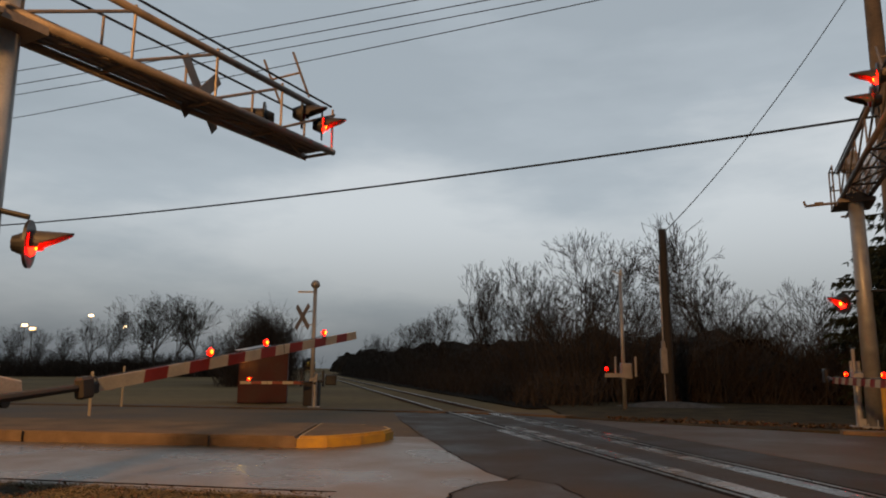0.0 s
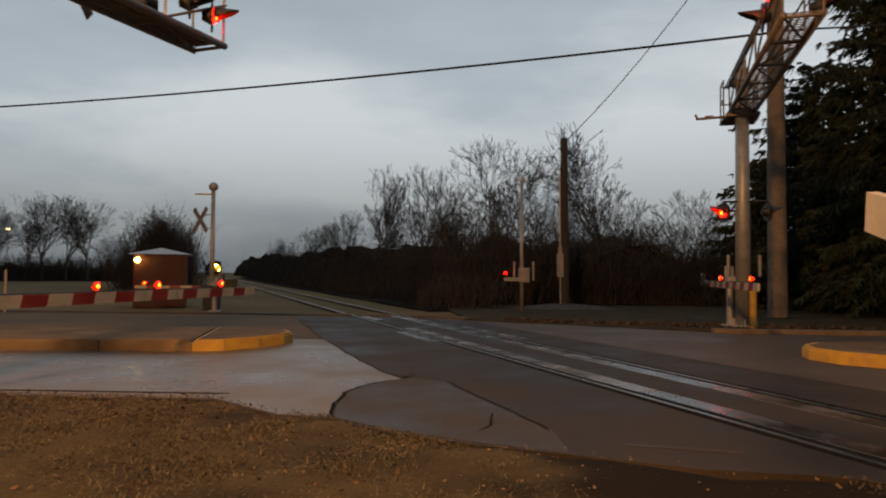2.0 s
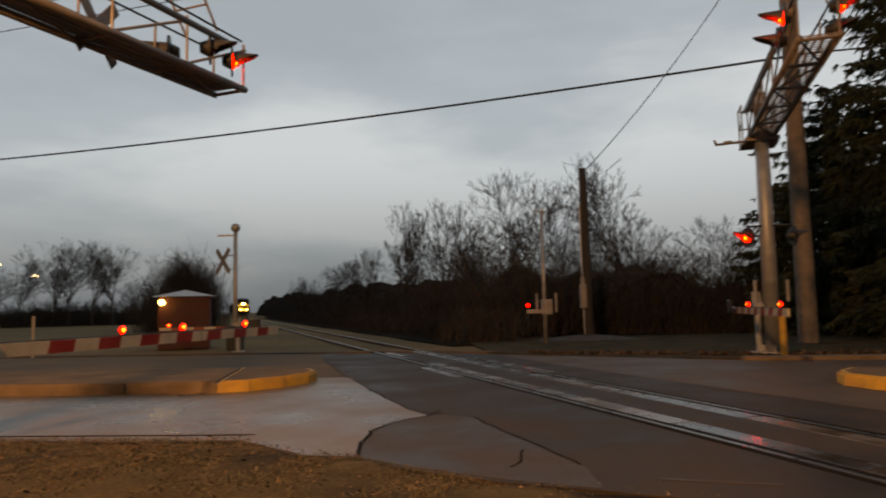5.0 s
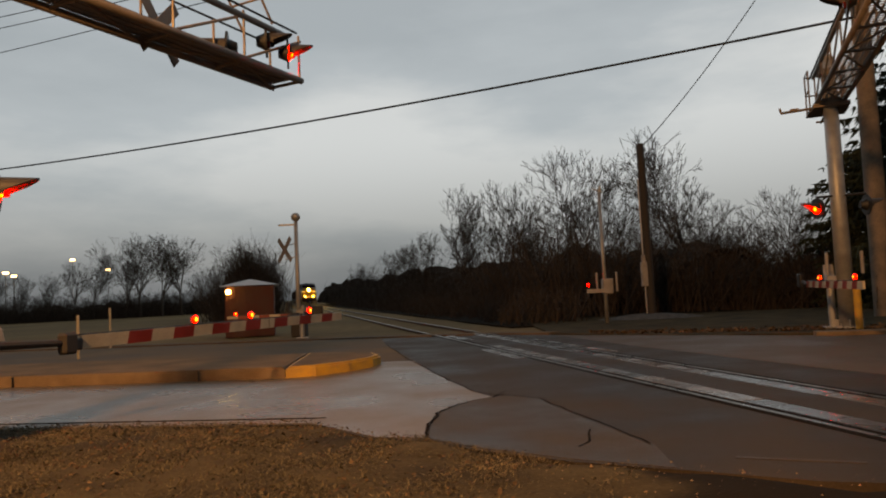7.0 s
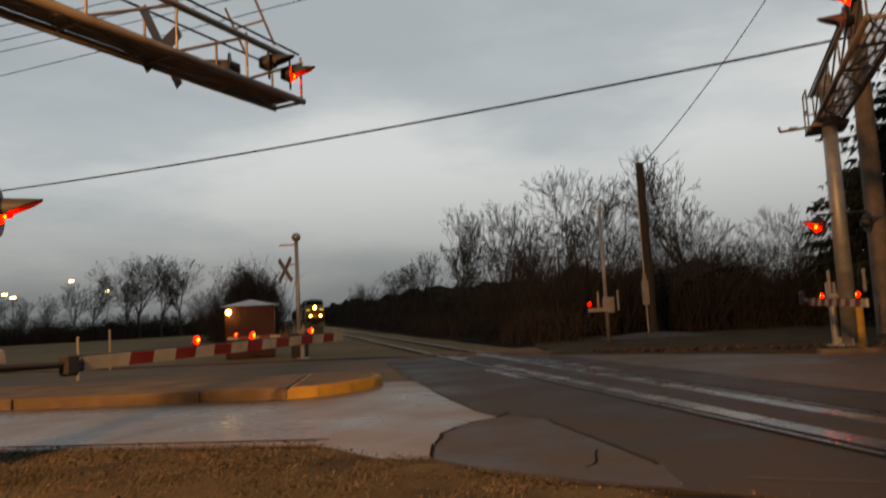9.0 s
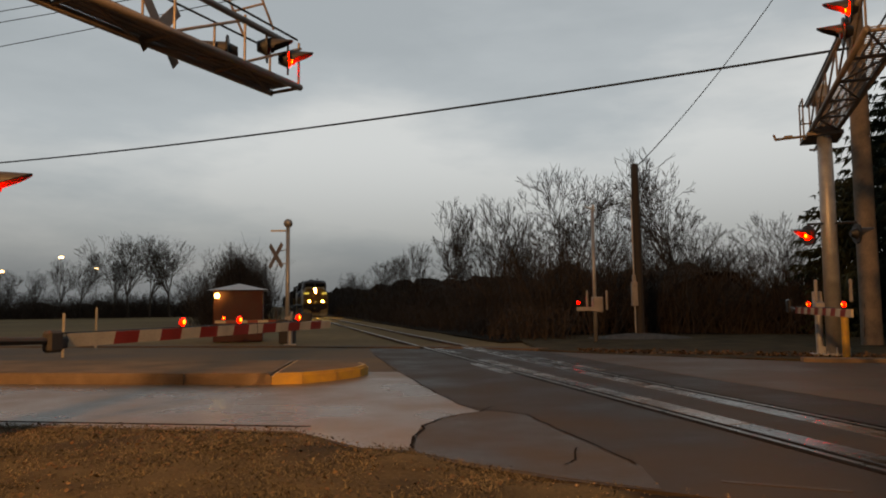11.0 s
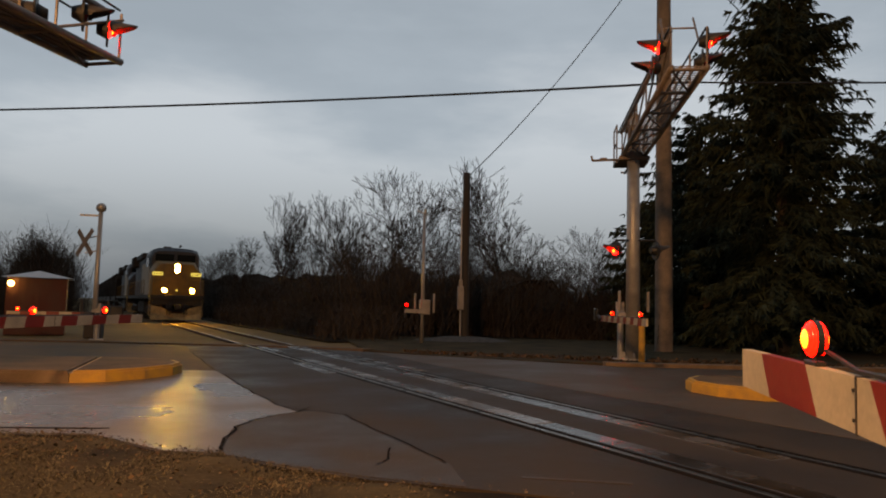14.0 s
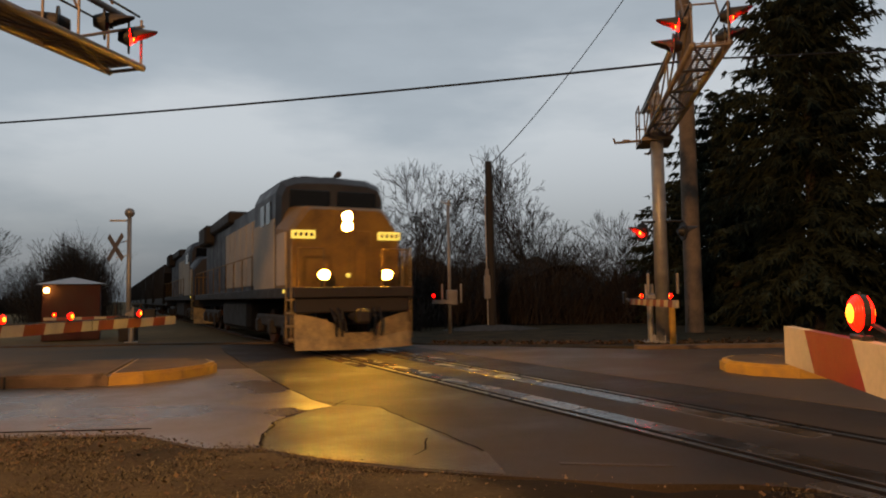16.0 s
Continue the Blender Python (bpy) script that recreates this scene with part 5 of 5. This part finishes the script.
def woods():
    rng = random.Random(21)
    # woods along the track's far side, nearest beside the crossing
    pts = []
    for k in range(1250):
        s = 24 + 150 * rng.random() ** 1.5
        lat = 6.0 + 16 * rng.random() ** 1.3
        p = TN * (5.5 + lat) + TU * s
        if math.degrees(math.atan2(p.x, p.y)) > 27 or p.y < 31:
            continue
        tall = max(0.0, noise.noise((p.x * 0.12, p.y * 0.12, 4)) + 0.15)
        pts.append((p.x, p.y, rng.uniform(1.3, 2.8) + 4.2 * tall * rng.random() + 0.006 * s))
    for k in range(420):
        s = 26 + 120 * rng.random() ** 1.6
        p = TN * (5.42 + rng.uniform(3.4, 6.5)) + TU * s
        pts.append((p.x, p.y, rng.uniform(0.5, 1.5)))
    brush("thicket", 5, pts, "dense dark thicket of bare winter shrubs beside the track")
    ridge = []
    for s in (30, 45, 60, 80, 110, 150, 220, 320):
        p = TN * (5.5 + 13 + 0.01 * s) + TU * s
        ridge.append((p.x, p.y, 3.0 + 0.012 * s, 6.5))
    undergrowth("undergrowth", ridge, 1, "dark tangled brambles under the bare trees")
    undergrowth("undergrowth", [(4, 37, 2.2, 2.5), (12, 34.5, 2.5, 2.5), (18, 35, 2.8, 3), (26, 31, 3.0, 3), (40, 25, 3.2, 3)], 2, "dark tangled brambles behind the utility poles")
    pts = [(x + rng.uniform(-1.5, 1.5), y + rng.uniform(-2, 2), rng.uniform(2.0, 3.4)) for x, y in [(5 + k * 0.09, 35 - k * 0.012) for k in range(200)]]
    brush("thicket", 6, pts, "dense dark thicket of bare winter shrubs behind the poles")
    pts = []
    for az, d, wide, tall, n in ((17.8, 46, 3.2, 5.2, 60), (14.0, 48, 2.5, 4.2, 40), (5.0, 55, 5, 3.6, 40), (-1.0, 60, 5, 3.4, 40), (22.0, 46, 3, 3.8, 50), (25.0, 44, 3, 3.4, 50)):
        cx, cy = polar(az, d)
        for k in range(n):
            a, r = rng.uniform(0, 6.28), wide * rng.random() ** 0.6
            pts.append((cx + r * math.cos(a), cy + r * math.sin(a), tall * (1.1 - 0.55 * r / wide) * rng.uniform(0.6, 1.0)))
    brush("thicket", 12, pts, "tall dense clumps of dark bare shrubs among the trees", 14)
    pts = []
    for k in range(90):
        cx, cy = polar(rng.gauss(-16.6, 0.75), 62 + rng.uniform(-2, 5))
        pts.append((cx, cy, rng.uniform(2.5, 5.6)))
    brush("thicket", 14, pts, "rounded dark clump of dense bare shrubs behind the hut", 16, 0.3)
    lab = "bare winter tree with fine dark twigs"
    base = [bare_tree(31, pose(*polar(10.0, 52), 0), 11.7, 0.85, 0.15, lab, 6),
            bare_tree(32, pose(*polar(17.9, 50), 0), 11.7, 0.95, 0.18, lab, 6),
            bare_tree(33, pose(*polar(3.3, 62), 0), 11.2, 0.72, 0.15, lab, 6),
            bare_tree(34, pose(*polar(-0.3, 62), 0), 11.2, 0.75, 0.15, lab, 6)]
    spots = [(1.4, 66, 0.7), (5.6, 66, 0.72), (6.8, 58, 0.62), (-3.6, 70, 0.62), (-5.4, 80, 0.58), (-7.2, 95, 0.52), (-8.8, 120, 0.5), (12.5, 54, 0.86), (19.4, 53, 0.62),
             (21.6, 56, 0.5), (24.2, 50, 0.66), (25.8, 55, 0.5), (14.8, 58, 0.66), (7.6, 70, 0.6), (-2.4, 58, 0.6), (5.6, 52, 0.55), (22.8, 48, 0.45),
             (-16.6, 64, 0.60), (-17.4, 66, 0.56), (-19.0, 75, 0.52), (-17.9, 78, 0.45), (-21.9, 105, 1.02), (-23.3, 104, 1.0), (-24.8, 106, 1.08), (-25.9, 108, 0.98), (-28.0, 112, 0.8),
             (-29.2, 112, 0.76), (-31.0, 120, 0.66), (-32.4, 122, 0.62), (-34.3, 120, 0.64), (-36, 118, 0.66), (-20.4, 110, 0.6)]
    for i, (az, d, k) in enumerate(spots):
        x, y = polar(az, d)
        copy_thing(base[i % 4], pose(x, y, -0.05, 0, 0, 67 * i) @ Matrix.Diagonal((k, k, k, 1)))
    # far tree line on the other side of the field
    pts = []
    for k in range(700):
        az = rng.uniform(-42, -17.5)
        x, y = polar(az, 112 + rng.uniform(-6, 10))
        pts.append((x, y, rng.uniform(1.8, 3.6)))
    for k in range(180):
        az = rng.uniform(-19.5, -16)
        x, y = polar(az, 58 + rng.uniform(-4, 8))
        pts.append((x, y, rng.uniform(1.5, 3.4)))
    brush("thicket", 9, pts, "far line of bare shrubs across the field")
    ridge = [(*polar(az, 116), 2.2, 4.0) for az in (-46, -38, -30, -24, -19.5, -17.8)]
    undergrowth("undergrowth", ridge, 3, "far dark hedge along the field")
    # spruces
    spruce(pose(*polar(38.9, 29), -0.05), 14.7, 4.35, "tall dark green spruce with drooping boughs", 3, slim=0.30, dense=1.15)
    spruce(pose(*polar(33.6, 33), -0.05, 0, 0, 40), 10.6, 4.5, "dark green spruce behind the utility pole", 5, 0.02)
    spruce(pose(*polar(30.0, 36), -0.05, 0, 0, 80), 7.6, 3.4, "smaller dark spruce at the edge of the row", 7, 0.02)
    spruce(pose(*polar(46.5, 33), -0.05, 0, 0, 10), 9.6, 4.8, "dark green spruce in the row", 9, 0.02)
    spruce(pose(*polar(54.0, 30), -0.05, 0, 0, 10), 11.0, 3.6, "dark green spruce in the row", 11, 0.02)


def far_things():
    # red signal hut
    cx, cy = polar(-16.85, 30.5)
    t = thing("signal_hut", pose(cx, cy, -0.06, 0, 0, 14), "small red-painted signal hut with pale hipped roof", "hut")
    body = part("wall", box(B(), (0, 0, 1.03), (1.9, 2.4, 2.06)), M_BRICKRED, t)
    for k in range(9):
        part("board", box(B(), (-0.84 + 0.21 * k, -1.21, 1.03), (0.19, 0.02, 2.02)), M_BRICKRED, body)
    bm = B()
    v = [bm.verts.new(c) for c in ((-1.15, -1.4, 2.06), (1.15, -1.4, 2.06), (1.15, 1.4, 2.06), (-1.15, 1.4, 2.06), (0, -0.3, 2.34), (0, 0.3, 2.34))]
    for q in ((0, 1, 4), (1, 2, 5, 4), (2, 3, 5), (3, 0, 4, 5), (3, 2, 1, 0)):
        bm.faces.new([v[i] for i in q])
    part("roof", bm, M_ROOF, t, "pale metal hipped roof")
    bm = B()
    r = bmesh.ops.create_uvsphere(bm, u_segments=12, v_segments=8, radius=0.10)["verts"]
    xf(bm, r, Matrix.Translation((-0.8, -1.38, 1.83)))
    part("wall_lamp", bm, M_YLAMP, t, "lit yellow wall lamp")
    # second gate across the far footway
    x0, y0 = polar(-13.0, 25.6)
    t2, arm2 = gate(pose(x0, y0, -0.05, 0, 0, 100), 2.6, 0.4, 6, "short striped footway gate beside the crossbuck mast", 0.10, 0.85, [2.3], box_size=(0.14, 0.2, 0.2))
    # floodlights beyond the field
    for az, d, h in ((-32.9, 150, 8.1), (-33.4, 152, 8.8), (-29.28, 170, 12.2), (-26.96, 190, 10.9)):
        x, y = polar(az, d)
        t = thing("floodlight_mast", pose(x, y, -0.06, 0, 0, -az), "distant lit floodlight on a steel mast", "street lamp", "distant floodlights")
        part("mast", tube(B(), (0, 0, 0), (0, 0, h), 0.12, 0.08, 8), M_GALV, t)
        part("lamp_lens", box(B(), (0, -0.2, h), (0.9, 0.25, 0.35), bevel=0.05), M_FLOOD, t)
    # white marker posts
    for x, y, h in ((-10.5, 18.9, 1.2), (-12.2, 24.0, 1.35)):
        t = thing("marker_post", pose(x, y, -0.06), "thin white plastic marker post", "post", "marker posts")
        part("shaft", tube(B(), (0, 0, 0), (0, 0, h), 0.038, n=10), M_WHITE, t)
        part("cap", tube(B(), (0, 0, h), (0, 0, h + 0.05), 0.042, 0.025, 10), M_WHITE, t)


# ---- put the place together ----
ground()
road()
islands()
track()
verge()
poles()
small_ground_things()
cables()

cant_left = cantilever(pose(-5.19, 6.82, 0, 0, 0, -25.5), 5.45, 5.0, 6.3, "cantilever signal mast with walkway truss, crossbuck and red flashers",
                       [(5.15, 0.30, 0.42, 128, True), (4.72, 0.22, 0.50, 128, False), (4.35, -0.30, 0.40, -52, False)], bar=0.05)
crossbuck(cant_left, pose(-0.34, 3.05, 5.34, 0, 0, 104))
part("junction_box", box(B(), (0.34, -0.1, 0.78), (0.24, 0.26, 0.36), bevel=0.02), M_BLACK, cant_left, "dark junction box strapped to the mast")
part("flasher_arm", tube(B(), (0, 0, 2.95), (0.34, 0.3, 2.86), 0.03, n=8), M_BLACK, cant_left)
signal_head(cant_left, pose(0.34, 0.345, 2.58, 0, 0, 136), True)
signal_head(cant_left, pose(-0.45, -0.15, 2.62, 0, 0, 119), False)
cant_right = cantilever(pose(9.46, 17.61, 0, 0, 0, 159.5), 7.2, 5.66, 6.75, "cantilever signal mast with railed walkway truss and lit red flashers",
                        [(6.5, 0.42, 0.66, 86, True), (6.0, 0.46, 0.42, 86, False), (6.8, -0.42, 0.64, -100, True), (6.3, -0.44, 0.42, -100, False)], bar=0.12)
part("flasher_arm", tube(B(), (-0.6, 0.1, 3.28), (0.5, 0.1, 3.28), 0.03, n=8), M_BLACK, cant_right)
signal_head(cant_right, pose(0.5, 0.12, 3.0, 0, 0, 125), True)
signal_head(cant_right, pose(-0.6, 0.12, 3.0, 0, 0, -75), False)

bm = B()
tube(bm, (0.3, -0.2, 5.60), (1.12, -0.2, 5.57), 0.035, n=8)
tube(bm, (1.10, -0.2, 5.56), (1.14, -0.2, 5.70), 0.03, n=8)
box(bm, (0.8, -0.2, 5.61), (0.2, 0.14, 0.06))
part("side_bracket", bm, M_TRUSS, cant_right, "empty lamp bracket beside the platform")

for x in (-0.38, 0.38):
    part("bracket_arm", box(B(), (x, 0.15, 1.6), (0.07, 0.12, 0.56), bevel=0.02), M_WHITEBOX, cant_right, "grey gate bracket")

# post and luminaire out of view, added only to carry the warm spot
street_lamp = thing("street_lamp", pose(-6.9, -5.6, 0), "unseen steel street lamp post, added to carry the warm light", "street lamp")
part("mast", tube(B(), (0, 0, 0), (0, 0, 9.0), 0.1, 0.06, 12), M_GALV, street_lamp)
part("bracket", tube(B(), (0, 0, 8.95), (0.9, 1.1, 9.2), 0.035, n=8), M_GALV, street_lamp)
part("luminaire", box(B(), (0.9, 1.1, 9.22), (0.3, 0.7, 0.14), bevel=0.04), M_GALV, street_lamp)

gate_left, arm_left = gate(pose(-4.86, 6.78, 0, 0, 0, -17), 7.55, 1.02, 16, "crossing gate with long red and white striped arm", 0.15, 0.97, [3.1, 4.45, 6.3], slant=-0.02, mounted=True, box_x=-0.16, box_size=(0.26, 0.42, 0.42))
gate_right, arm_right = gate(pose(9.0, 18.2, 0, 0, 0, 163), 6.0, 0.3, 14, "lowered crossing gate with striped arm below the signal mast", 0.15, 1.12, [2.0, 5.4], slant=-0.05, box_size=(0.22, 0.3, 0.34), box_x=-0.3, box_y=0.3)
gate_near, arm_near = gate(pose(0.79, 0.126, 0, 0, 0, -20.5), 2.66, 0.22, 6, "footway gate with short red and white striped arm", 0.15, 1.069, [1.96], slant=-0.045, first=0.29, box_x=0.12, box_y=-0.75)

woods()
far_things()

engine = locomotive(0, M_LOCOYEL)
loco_lights(engine)
engine_two = locomotive(0, M_LOCOBLUE)
engine_two["label"] = "second dirty grey freight locomotive coupled behind the first"
first_car = freight_car(0, "dark grimy steel hopper car")
cars = [first_car] + [copy_thing(first_car, on_track(0)) for k in range(6)]


# ---- what moves ----
def motions():
    times = [0, 2, 4, 6, 8, 10, 12, 14, 16]
    for ob, back in [(engine, -0.9), (engine_two, 21.6)] + [(c, 44.0 + 16.9 * k) for k, c in enumerate(cars)]:
        walk(ob, [(t, on_track(17.1 + 14.7 * (16 - t) + back)) for t in times])
    walk(arm_left, [(t, pose(0, 0, 0.97, a)) for t, a in ((0, 7.6), (0.5, 4.6), (1.0, 1.9), (1.4, 0.3), (1.7, 0.0), (2.2, 0.0), (16, 0.0))])
    walk(arm_near, [(t, pose(0, 0, 1.069, a)) for t, a in ((0, 21.0), (1.5, 13.5), (2.5, 9.0), (3.5, 6.4), (5.0, 4.5), (8.0, 2.0), (12.0, 0.7), (14.5, 1.0), (16, 1.0))])


motions()
